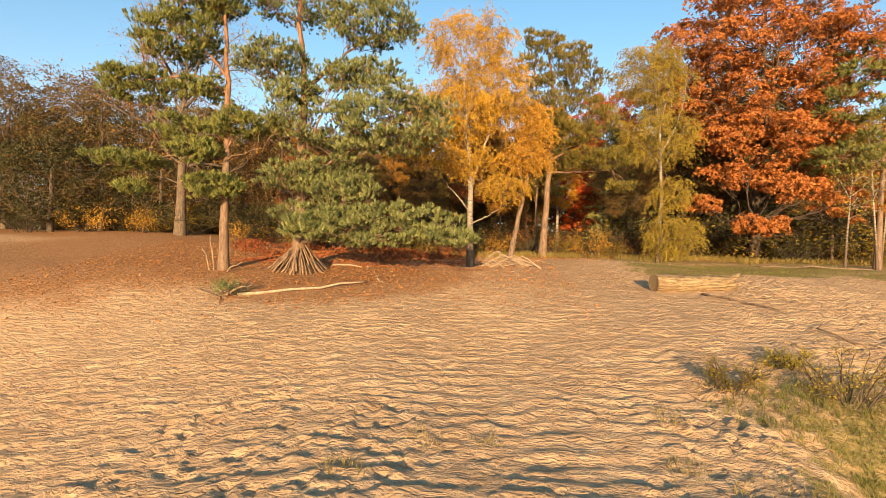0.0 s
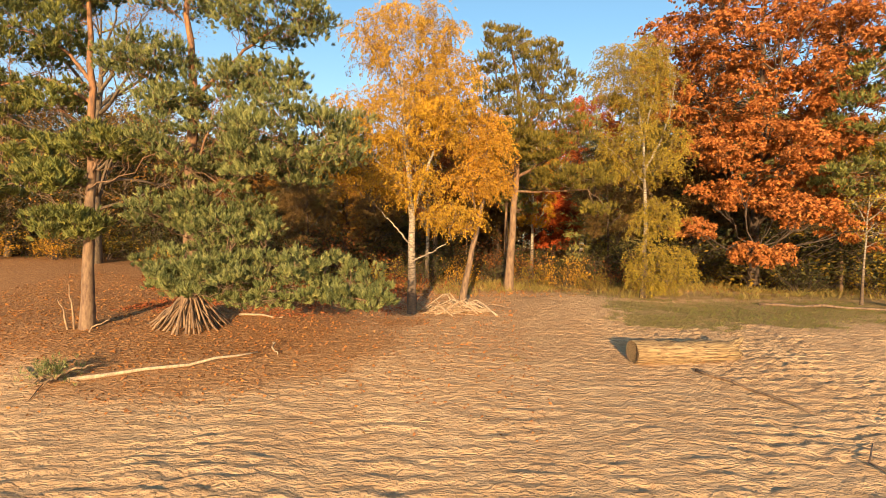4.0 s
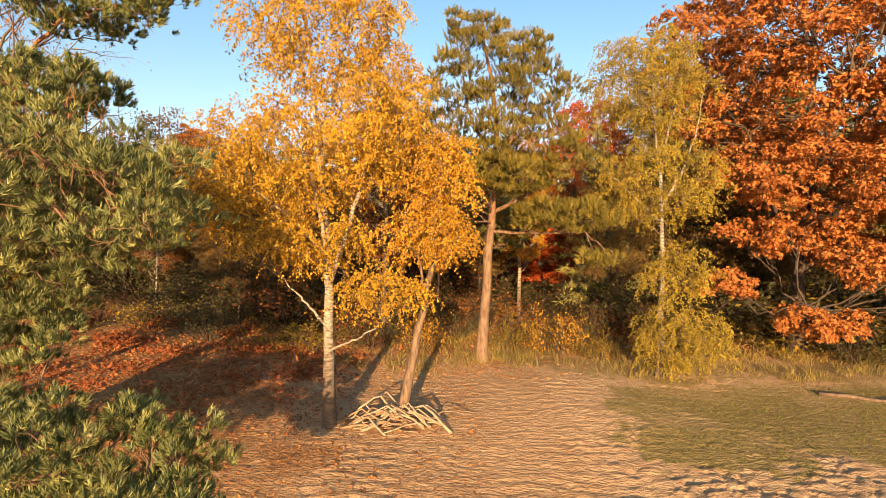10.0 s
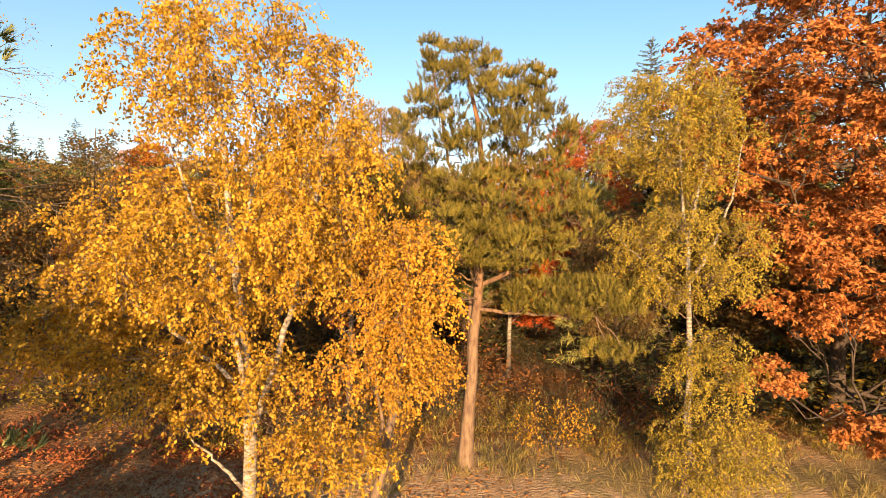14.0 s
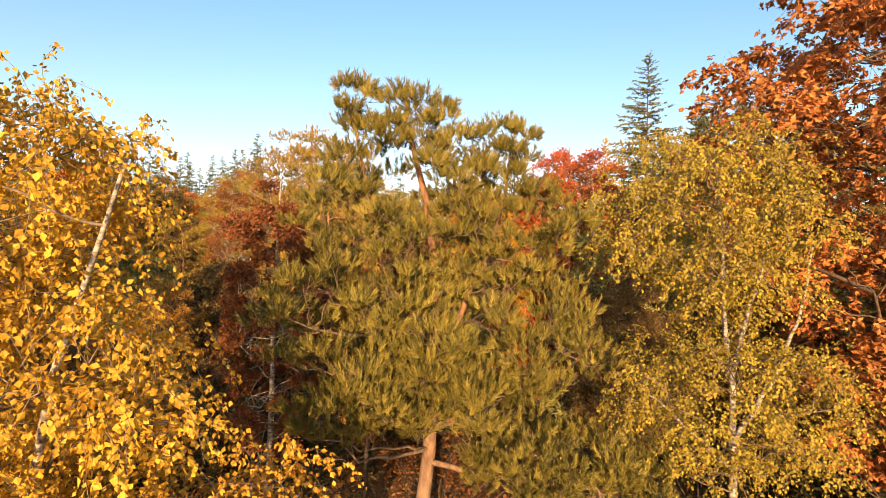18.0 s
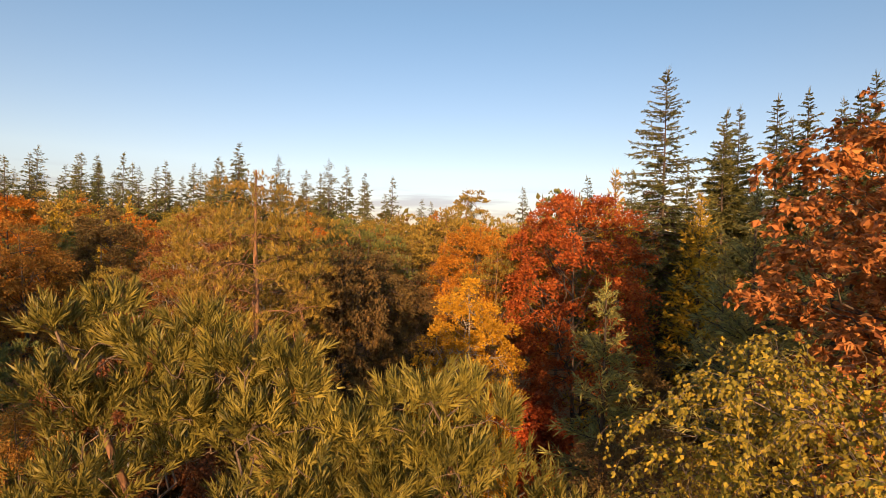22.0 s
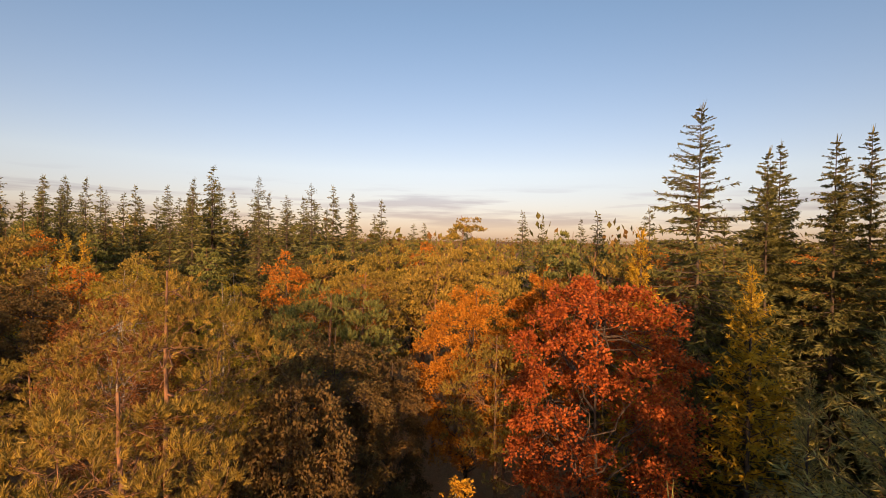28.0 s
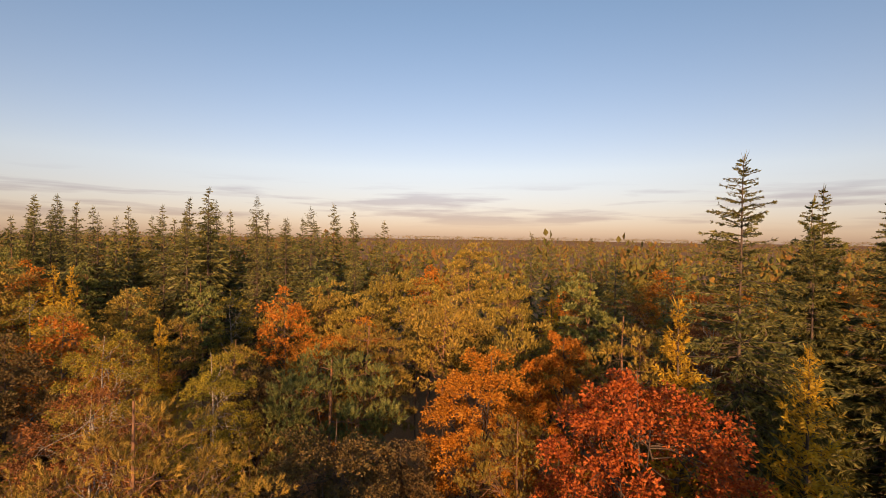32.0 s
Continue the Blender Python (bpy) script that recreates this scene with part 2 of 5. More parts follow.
# ---- mesh helpers ----
def mesh_from(name, V, F, mat, smooth=True):
    V, F = np.asarray(V, np.float32), np.asarray(F, np.int32)
    me = bpy.data.meshes.new(name)
    me.vertices.add(len(V))
    me.vertices.foreach_set("co", V.ravel())
    me.loops.add(F.size)
    me.loops.foreach_set("vertex_index", F.ravel())
    me.polygons.add(len(F))
    me.polygons.foreach_set("loop_start", np.arange(0, F.size, F.shape[1], dtype=np.int32))
    me.polygons.foreach_set("use_smooth", np.full(len(F), smooth, dtype=bool))
    me.update(calc_edges=True)
    me.materials.append(mat)
    return me


def part_np(name, V, F, mat, parent, label="", smooth=True):
    ob = new(name, mesh_from(name, V, F, mat, smooth))
    ob.parent = parent
    return tagged(ob, label) if label else ob


def part(name, bm, mat, parent, label=""):
    me = bpy.data.meshes.new(name)
    bm.to_mesh(me)
    bm.free()
    me.materials.append(mat)
    ob = new(name, me)
    ob.parent = parent
    return tagged(ob, label) if label else ob


def unit(a):
    return a / np.maximum(np.linalg.norm(a, axis=-1, keepdims=True), 1e-9)


def tubes(P, R, sides=6):
    """Round tubes along n lines of k points each: vertices and quads."""
    P, R = np.asarray(P, float), np.asarray(R, float)
    n, k, _ = P.shape
    T = unit(np.gradient(P, axis=1))
    ref = np.where(np.abs(T.mean(1)[:, 2:3]) > 0.8, [[1.0, 0.1, 0.0]], [[0.0, 0.0, 1.0]])[:, None, :]
    U = unit(np.cross(T, np.broadcast_to(ref, T.shape)))
    W = np.cross(T, U)
    a = np.linspace(0, 2 * np.pi, sides, endpoint=False)
    ring = P[:, :, None] + R[:, :, None, None] * (np.cos(a)[:, None] * U[:, :, None] + np.sin(a)[:, None] * W[:, :, None])
    i = np.arange(n * k * sides).reshape(n, k, sides)
    j = np.roll(i, -1, axis=2)
    F = np.stack([i[:, :-1], j[:, :-1], j[:, 1:], i[:, 1:]], -1).reshape(-1, 4)
    return ring.reshape(-1, 3), F


def joined(pieces):
    V, F, o = [], [], 0
    for v, f in pieces:
        V.append(v)
        F.append(f + o)
        o += len(v)
    return np.concatenate(V), np.concatenate(F)


def lines(rng, start, way, length, k, droop=0.0, wiggle=0.12):
    """n growing lines: each starts along way, wanders, and bends down (or up) on the way."""
    n = len(start)
    P, d = [start], unit(way)
    step = (length / (k - 1))[:, None]
    for _ in range(k - 1):
        d = unit(d + rng.normal(0, wiggle, (n, 3)) + np.array([0, 0, -1.0]) * (droop / (k - 1)))
        P.append(P[-1] + d * step)
    return np.stack(P, 1)


def along(P, s):
    """Points and ways at the share s (n,m) of each line (n,k,3)."""
    n, k, _ = P.shape
    f = np.clip(s, 0, 0.999) * (k - 1)
    i = f.astype(int)
    a, b = P[np.arange(n)[:, None], i], P[np.arange(n)[:, None], i + 1]
    return (a + (b - a) * (f - i)[..., None]).reshape(-1, 3), unit(b - a).reshape(-1, 3)


def spun(rng, way, spread):
    return unit(way + rng.normal(0, spread, way.shape))


def blades(rng, pos, way, size, width, fold=0.0):
    """Pointed quads: leaves, or blades of grass, one at each place along its way."""
    n = len(pos)
    side = unit(np.cross(way, rng.normal(0, 1, (n, 3))))
    nor = np.cross(side, way)
    L, W = np.asarray(size).reshape(-1, 1), np.asarray(width).reshape(-1, 1)
    mid = pos + way * L * 0.45 + nor * L * fold
    V = np.stack([pos, mid - side * W * 0.5, pos + way * L, mid + side * W * 0.5], 1)
    return V.reshape(-1, 3), np.arange(4 * n).reshape(n, 4)


def brushes(rng, pos, way, shoot, size, width, count):
    """Pine shoots: a compact broom of needles at the end of each twig; the needles of a shoot share one tone."""
    n = len(pos)
    s = rng.uniform(0.0, 1.0, (n, count, 1)) ** 1.3
    w = np.broadcast_to(way[:, None], (n, count, 3))
    L = (shoot * rng.uniform(0.6, 1.3, n))[:, None, None]
    grow = rng.uniform(0.75, 1.2, (n, 1, 1))
    rad = unit(np.cross(w, rng.normal(0, 1, (n, count, 3))))
    d = unit(w * (0.75 + 0.8 * s) + rad * rng.uniform(0.25, 0.95, (n, count, 1)))
    p = pos[:, None] + w * L * s + rad * 0.012
    side = unit(np.cross(d, rng.normal(0, 1, (n, count, 3)))) * width * 0.5
    V = np.stack([p - side, p + side, p + d * size * grow * rng.uniform(0.8, 1.1, (n, count, 1))], 2)
    return V.reshape(-1, 3), np.arange(3 * n * count).reshape(-1, 3), np.repeat(rng.random(n), count)


def hanging(rng, C, R, strands, per, leaf, wide, length):
    """Birch sprays: from each clump thin twigs arch out and hang, with small leaves along them. Returns the leaves and the twigs."""
    n = len(C)
    w = unit(rng.normal(0, 1, (n * strands, 3)))
    w[:, 2] = np.abs(w[:, 2]) * 0.9
    RR = np.repeat(R, strands)[:, None]
    start = np.repeat(C, strands, 0) + w * RR * rng.uniform(0.1, 0.75, (len(w), 1))
    T = lines(rng, start, unit(w + np.array([0, 0, 0.2])), length * rng.uniform(0.5, 1.25, len(w)), 5, 2.6, 0.18)
    p, d = along(T, rng.uniform(0, 1, (len(T), per)))
    p = p + rng.normal(0, 0.035, p.shape)
    size = leaf * rng.uniform(0.65, 1.25, len(p))
    return blades(rng, p, unit(spun(rng, d, 0.7) + np.array([0, 0, -0.5])), size, size * wide / leaf, 0.1), T


def rosettes(rng, C, R, flat, shoots, per, leaf, wide):
    """Oak sprays: each shoot ends in a whorl of large leaves that droop outwards."""
    n = len(C)
    w = unit(rng.normal(0, 1, (n * shoots, 3)))
    w[:, 2] = np.where(w[:, 2] < -0.3, -w[:, 2], w[:, 2])
    tip = np.repeat(C, shoots, 0) + w * np.repeat(R, shoots)[:, None] * rng.uniform(0.5, 1.05, (len(w), 1)) * np.array([1, 1, flat])
    way = unit(w + np.array([0, 0, 0.3]))
    p, a = np.repeat(tip, per, 0), np.repeat(way, per, 0)
    out = unit(np.cross(a, rng.normal(0, 1, a.shape)))
    d = unit(a * rng.uniform(0.0, 0.7, (len(p), 1)) + out + np.array([0, 0, -0.55]))
    size = leaf * rng.uniform(0.65, 1.2, len(p))
    return blades(rng, p - a * 0.06 * rng.uniform(0, 2, (len(p), 1)), d, size, size * wide / leaf, 0.14)


def rooted(name, x, y, label, category, group="", z=None):
    e = new(name)
    e.location = (x, y, gz(x, y) if z is None else z)
    return tagged(e, label, category, group)


# ---- trees ----
def trunk_line(rng, H, lean=(0, 0), k=12, wander=0.02):
    u = np.linspace(0, 1, k)
    w = np.cumsum(rng.normal(0, wander * H / k * 2.5, (k, 2)), 0)
    w[0] = 0
    return np.stack([lean[0] * u + w[:, 0] * u, lean[1] * u + w[:, 1] * u, H * u - 0.25 * (u == 0)], 1)[None]


def at_height(T, u):
    p, d = along(np.repeat(T, len(u), 0), np.asarray(u)[:, None])
    return p, d


def boughs(rng, T, n, u0, u1, R, profile, el0, el1, k=6, droop=0.0, wiggle=0.1, power=1.0):
    """First-order branches: n of them between the shares u0 and u1 of the trunk, rising from el0 degrees (low) to el1 (high)."""
    v = (np.arange(n) + rng.uniform(0.1, 0.9, n)) / n
    v = v ** power
    u = u0 + (u1 - u0) * v
    az = np.arange(n) * 2.399963 + rng.uniform(-0.5, 0.5, n)
    el = np.radians(el0 + (el1 - el0) * v + rng.normal(0, 7, n))
    L = R * profile(v) * rng.uniform(0.7, 1.15, n)
    p, _ = at_height(T, u)
    way = np.stack([np.cos(az) * np.cos(el), np.sin(az) * np.cos(el), np.sin(el)], 1)
    return lines(rng, p, way, L, k, droop, wiggle), L, u


def offshoots(rng, P, L, per, share, lo=0.25, hi=1.0, spread=0.6, k=5, droop=0.0, wiggle=0.12):
    n = len(P)
    s = lo + (hi - lo) * (np.arange(per)[None] + rng.uniform(0, 1, (n, per))) / per
    p, d = along(P, s)
    l = np.repeat(L, per) * share * (1.15 - 0.55 * s.ravel()) * rng.uniform(0.6, 1.25, n * per)
    return lines(rng, p, spun(rng, d, spread), l, k, droop, wiggle), l


def taper(P, a, b, sides):
    a = np.broadcast_to(np.asarray(a, float), (len(P),))
    return tubes(P, a[:, None] + (b - a[:, None]) * np.linspace(0, 1, P.shape[1])[None], sides)


def wood(root, T, r0, r1, bark, groups, each=False, sides=8, flare=1.35, limb_bark=None):
    """The trunk, and its branch groups [(lines, radius at root, radius at tip, sides)] of which each follows the one before it in order.
    each: every limb with its own boughs and twigs is a part of its own."""
    u = np.linspace(0, 1, T.shape[1])
    R = (r0 + (r1 - r0) * u) * (1 + (flare - 1) * np.exp(-u * 14))
    part_np("trunk", *tubes(T, R[None], sides), bark, root)
    n = len(groups[0][0])
    if not each:
        tagged(part_np("branchwork", *joined([taper(*g) for g in groups]), limb_bark or bark, root), kind="stuff")
        return
    for i in range(n):
        mine = []
        for P, a, b, sd in groups:
            m = len(P) // n
            a = np.broadcast_to(np.asarray(a, float), (len(P),))
            mine.append(taper(P[i * m:(i + 1) * m], a[i * m:(i + 1) * m], b, sd))
        part_np("limb", *joined(mine), limb_bark or bark, root)


def dome(v):
    return np.sqrt(np.clip(1 - (1.6 * v - 0.6) ** 2, 0.05, 1))


def cone(v):
    return 1.02 - 0.95 * v


def crown_on(root, crown, mat, name="crown"):
    """The foliage as one part; every leaf or shoot carries its own tone."""
    ob = tagged(part_np(name, crown[0], crown[1], mat, root, "", False), kind="stuff")
    tone = crown[2] if len(crown) > 2 else np.random.default_rng(len(crown[0])).random(len(crown[1]))
    ob.data.attributes.new("tone", 'FLOAT', 'FACE').data.foreach_set("value", tone.astype(np.float32))
    return ob


def broadleaf(seed, root, H, R, u0, mat, bark, n1=34, n2=6, n3=4, leaf=0.10, wide=0.07, per=6, spread=0.16, lean=(0, 0), r0=0.18,
              el=(10, 60), profile=dome, droop=0.1, hang=0.0, twig_droop=0.3, forks=0, wiggle=0.12, each=False, twigs=True, limb=0.018, ends=0.15, limb_bark=None, stems=()):
    """A broad-leaved tree: trunk, branches of three orders, and single leaves on the outer twigs."""
    rng = np.random.default_rng(seed)
    T = trunk_line(rng, H, lean)
    b1, l1, u = boughs(rng, T, n1, u0, 0.97, R, profile, el[0], el[1], 7, droop, wiggle)
    if forks:
        p, _ = at_height(T, rng.uniform(0.22, 0.45, forks))
        az = rng.uniform(0, 6.28, forks)
        f = lines(rng, p, np.stack([0.45 * np.cos(az), 0.45 * np.sin(az), np.ones(forks)], 1), np.full(forks, H * 0.5), 7, 0, 0.08)
        b1, l1 = np.concatenate([b1, f]), np.r_[l1, np.full(forks, R * 0.8)]
    for z0, end in stems:
        p, _ = at_height(T, np.array([z0 / H]))
        s = np.linspace(0, 1, 7)[None, :, None]
        f = p[:, None] + (np.array(end) - p)[:, None] * s + rng.normal(0, 0.06, (1, 7, 3)) * s
        b1, l1 = np.concatenate([b1, f]), np.r_[l1, R * 0.75]
    b2, l2 = offshoots(rng, b1, l1, n2, 0.5, 0.2, 1.0, 0.55, 5, droop, wiggle)
    b3, l3 = offshoots(rng, b2, l2, n3, 0.6, 0.3, 1.0, 0.6, 4, twig_droop, wiggle)
    groups = [(b1, np.clip(l1 * limb, 0.012, r0 * 0.5), 0.008, 5), (b2, np.clip(l2 * 0.012, 0.006, 0.05), 0.004, 4 if twigs else 3)]
    wood(root, T, r0, r0 * 0.12, bark, groups + ([(b3, 0.006, 0.0025, 3)] if twigs else []), each, limb_bark=limb_bark)
    m = per
    s = rng.uniform(ends, 1.0, (len(b3), m))
    p, d = along(b3, s)
    p = p + rng.normal(0, spread, p.shape)
    way = unit(spun(rng, d, 0.8) + np.array([0, 0, -hang]))
    size = leaf * rng.uniform(0.65, 1.3, len(p))
    crown_on(root, blades(rng, p, way, size, size * wide / leaf, 0.08), mat)
    return root


def conifer(seed, root, H, R, mat=None, whorls=34, per=6, u0=0.08, twig=0.45, width=0.07, along_n=14, sag=0.5, el=(-12, 35), r0=0.22, count=3,
            bark=None, spread=0.35, ragged=0.25, k=6):
    """A spruce, fir or larch: tiers of branches round a straight stem, each with twigs that hang to both sides."""
    rng = np.random.default_rng(seed)
    T = trunk_line(rng, H, (0, 0), 12, 0.004)
    n = whorls * per
    v = np.repeat((np.arange(whorls) + rng.uniform(0.2, 0.8, whorls)) / whorls, per) + rng.normal(0, 0.45 / whorls, n)
    v = np.clip(v, 0, 0.995)
    u = u0 + (0.995 - u0) * v
    az = rng.uniform(0, 6.28, n)
    e = np.radians(el[0] + (el[1] - el[0]) * v ** 1.5 + rng.normal(0, 6, n))
    L = R * (1.01 - v) ** 0.8 * rng.uniform(1 - ragged, 1 + ragged * 0.5, n) + 0.1
    p, _ = at_height(T, u)
    b1 = lines(rng, p, np.stack([np.cos(az) * np.cos(e), np.sin(az) * np.cos(e), np.sin(e)], 1), L, k, sag * 0.3, 0.05)
    b1[:, :, 2] += (np.linspace(0, 1, k)[None] ** 2) * (0.12 * L)[:, None]
    wood(root, T, r0, 0.012, bark or B_DARK, [(b1, np.clip(L * 0.016, 0.008, 0.06), 0.005, 3)])
    s = np.clip(rng.uniform(0.1, 1.02, (n, along_n)), 0, 1)
    q, d = along(b1, s)
    side = unit(np.cross(d, [[0, 0, 1.0]])) * np.where(rng.random((len(q), 1)) < 0.5, -1, 1)
    way = unit(d * 0.9 + side * rng.uniform(0.2, 1.0, (len(q), 1)) + np.array([0, 0, -sag]) * rng.uniform(0.2, 1.0, (len(q), 1)))
    size = twig * (0.12 + 0.88 * np.minimum(1, np.repeat(L, along_n) / (0.55 * R)))
    pq, wq = np.repeat(q, count, 0), spun(rng, np.repeat(way, count, 0), spread)
    size = np.repeat(size, count) * rng.uniform(0.6, 1.2, len(pq))
    crown = blades(rng, pq, wq, size, width * np.clip(size / twig, 0.3, 1), 0.03)
    tip = blades(rng, np.repeat(T[:, -1], 5, 0) - [[0, 0, 0.5]], spun(rng, np.repeat([[0, 0, 1.0]], 5, 0), 0.25), np.full(5, 0.9), np.full(5, 0.05))
    crown_on(root, joined([crown, tip]), mat or M_FIR)
    return root


def limbs_to(rng, T, H, C, u, ratio=8, sag=0.1):
    """Boughs that carry the points C: a few main limbs leave the trunk, and the rest fork off the nearest of them."""
    n = len(C)
    main = np.arange(0, n, ratio) if n > ratio else np.arange(n)
    rest = np.setdiff1d(np.arange(n), main)
    p, _ = at_height(T, u[main])
    t = np.linspace(0, 1, 7)
    M = p[:, None] + (C[main] - p)[:, None] * t[None, :, None]
    L = np.linalg.norm(C[main] - p, axis=1)
    M[:, :, 2] -= (sag * L)[:, None] * (t * (1 - t) * 4)[None]
    M[:, 1:-1] += rng.normal(0, 0.035, (len(main), 5, 3)) * L[:, None, None]
    if len(rest) == 0:
        return M, L, M[:0], L[:0]
    near = np.argmin(((C[rest][:, None] - C[main][None]) ** 2).sum(-1), 1)
    q, _ = along(M[near], rng.uniform(0.4, 0.9, (len(rest), 1)))
    S = q[:, None] + (C[rest] - q)[:, None] * t[None, :, None]
    l = np.linalg.norm(C[rest] - q, axis=1)
    S[:, 1:-1] += rng.normal(0, 0.05, (len(rest), 5, 3)) * l[:, None, None]
    return M, L, S, l


def clumpy(seed, root, H, R, u0, mat, bark, clumps=36, per=110, leaf=0.28, wide=0.18, flat=0.8, rc=0.3, hang=0.3, r0=0.17, lean=(0, 0), rise=0.0, shell=(0.7, 1.0), low=0.85, limb=0.012, skirt=0.0, twigs=True, holes=0.0):
    """A full crown of many sprays, each a clump of single leaves (or needle brushes) on the end of its own branch, with gaps between."""
    rng = np.random.default_rng(seed)
    T = trunk_line(rng, H * 0.96, lean)
    i = np.arange(clumps) + 0.5
    z = 1 - (1 + low) * i / clumps
    a = i * 2.399963 + rng.uniform(-0.3, 0.3, clumps)
    q = np.maximum(np.sqrt(np.clip(1 - z * z, 0, 1)), np.where(z < -0.2, skirt, 0))
    d = np.stack([q * np.cos(a), q * np.sin(a), z], 1) * rng.uniform(shell[0], shell[1], (clumps, 1))
    d[:, 2] = np.where((z < -0.2) & (skirt > 0), z, d[:, 2])
    if holes:
        keep = (z > 0.1) | (rng.random(clumps) > holes)
        d, clumps = d[keep], int(keep.sum())
    rad = rc * R * rng.uniform(0.7, 1.3, clumps)
    half = (1 - u0) / 2 * H
    mid = np.array([lean[0] * 0.6, lean[1] * 0.6, u0 * H + half])
    c = mid + d * np.array([R - rc * R * 0.7, R - rc * R * 0.7, half - rc * R * flat * 0.7])
    u = np.clip((c[:, 2] / H) - 0.5 * np.hypot(d[:, 0], d[:, 1]) * R / H - 0.05, min(u0, 0.3) * 0.8 + 0.05, 0.93)
    M, L, S, l = limbs_to(rng, T, H, c, u)
    tw, tl = offshoots(rng, S, l, 4, 0.5, 0.5, 1.0, 0.8, 4, 0.1, 0.15)
    wood(root, T, r0, r0 * 0.12, bark, [(M, np.clip(L * limb * 1.4, 0.015, r0 * 0.6), 0.012, 5), (S, np.clip(l * limb, 0.008, 0.06), 0.006, 4 if twigs else 3)] + ([(tw, 0.008, 0.004, 3)] if twigs else []))
    w = unit(rng.normal(0, 1, (clumps * per, 3)))
    w[:, 2] = np.where(w[:, 2] < -0.35, -w[:, 2], w[:, 2])
    r = np.repeat(rad, per)[:, None] * rng.uniform(0.45, 1.05, (len(w), 1)) * (1 + 0.25 * np.sin(np.repeat(rng.uniform(0, 6, clumps), per) + 5 * w[:, 0]))[:, None]
    pos = np.repeat(c, per, 0) + w * r * np.array([1, 1, flat])
    way = unit(spun(rng, w, 0.6) + np.array([0, 0, rise - hang]))
    size = leaf * rng.uniform(0.6, 1.3, len(pos))
    crown_on(root, blades(rng, pos, way, size, size * wide / leaf, 0.1), mat)
    return root


def pads(seed, root, H, masses, mat, lean=(0, 0), r0=0.2, tufts=34, count=13, tuft=0.17, width=0.028, flat=0.55, bark=None, low_u=0.15, limb_bark=None):
    """A Scots pine whose boughs end in rounded pads of needle brushes. masses: (centre, half sizes, pads, radius of a pad), from the foot of the tree."""
    rng = np.random.default_rng(seed)
    T = trunk_line(rng, H, lean, 12, 0.025)
    C, R = [], []
    for centre, half, n, rad in masses:
        i = np.arange(n) + 0.5
        z = 1 - 2 * i / n
        a = i * 2.399963 + rng.uniform(-0.4, 0.4, n)
        q = np.sqrt(1 - z * z)
        d = np.stack([q * np.cos(a), q * np.sin(a), z], 1) * rng.uniform(0.45, 1.0, (n, 1)) ** 0.6
        C.append(np.array(centre) + d * np.array(half))
        R.append(rad * rng.uniform(0.55, 1.0, n))
    C, R = np.concatenate(C), np.concatenate(R)
    n = len(C)
    reach = np.hypot(C[:, 0] - lean[0] * C[:, 2] / H, C[:, 1] - lean[1] * C[:, 2] / H)
    u = np.clip((C[:, 2] - 0.1 * reach - 0.2) / H, low_u, 0.95)
    M, L, S, l = limbs_to(rng, T, H, C, u, 12, 0.03)
    tw, tl = offshoots(rng, S, l, 4, 0.55, 0.5, 1.0, 0.9, 3, -0.4, 0.2)
    wood(root, T, r0, r0 * 0.2, bark or B_PINE, [(M, np.clip(L * 0.014, 0.02, 0.11), 0.014, 6), (S, np.clip(l * 0.012, 0.01, 0.05), 0.007, 4), (tw, 0.008, 0.004, 3)], limb_bark=limb_bark)
    w = unit(rng.normal(0, 1, (n * tufts, 3)))
    w[:, 2] = np.where(w[:, 2] < -0.25, -w[:, 2] * 0.8, w[:, 2])
    pos = np.repeat(C, tufts, 0) + w * (np.repeat(R, tufts) * rng.uniform(0.35, 1.0, n * tufts))[:, None] * np.array([1, 1, flat])
    way = unit(spun(rng, w, 0.35) + np.array([0, 0, 0.4]))
    crown_on(root, brushes(rng, pos, unit(way + np.array([0, 0, 0.35])), tuft, tuft * 0.8, width * 1.5, count), mat)
    return root


def clump_places(rng, masses):
    """Clump centres and radii that fill rounded masses (centre, half sizes, clumps, radius of a clump), evenly with some scatter."""
    C, R = [], []
    for centre, half, n, rad in masses:
        i = np.arange(n) + 0.5
        z = 1 - 2 * i / n
        a = i * 2.399963 + rng.uniform(-0.4, 0.4, n)
        q = np.sqrt(1 - z * z)
        d = np.stack([q * np.cos(a), q * np.sin(a), z], 1) * rng.uniform(0.35, 1.0, (n, 1)) ** 0.6
        C.append(np.array(centre) + d * np.array(half))
        R.append(rad * rng.uniform(0.55, 1.05, n))
    return np.concatenate(C), np.concatenate(R)


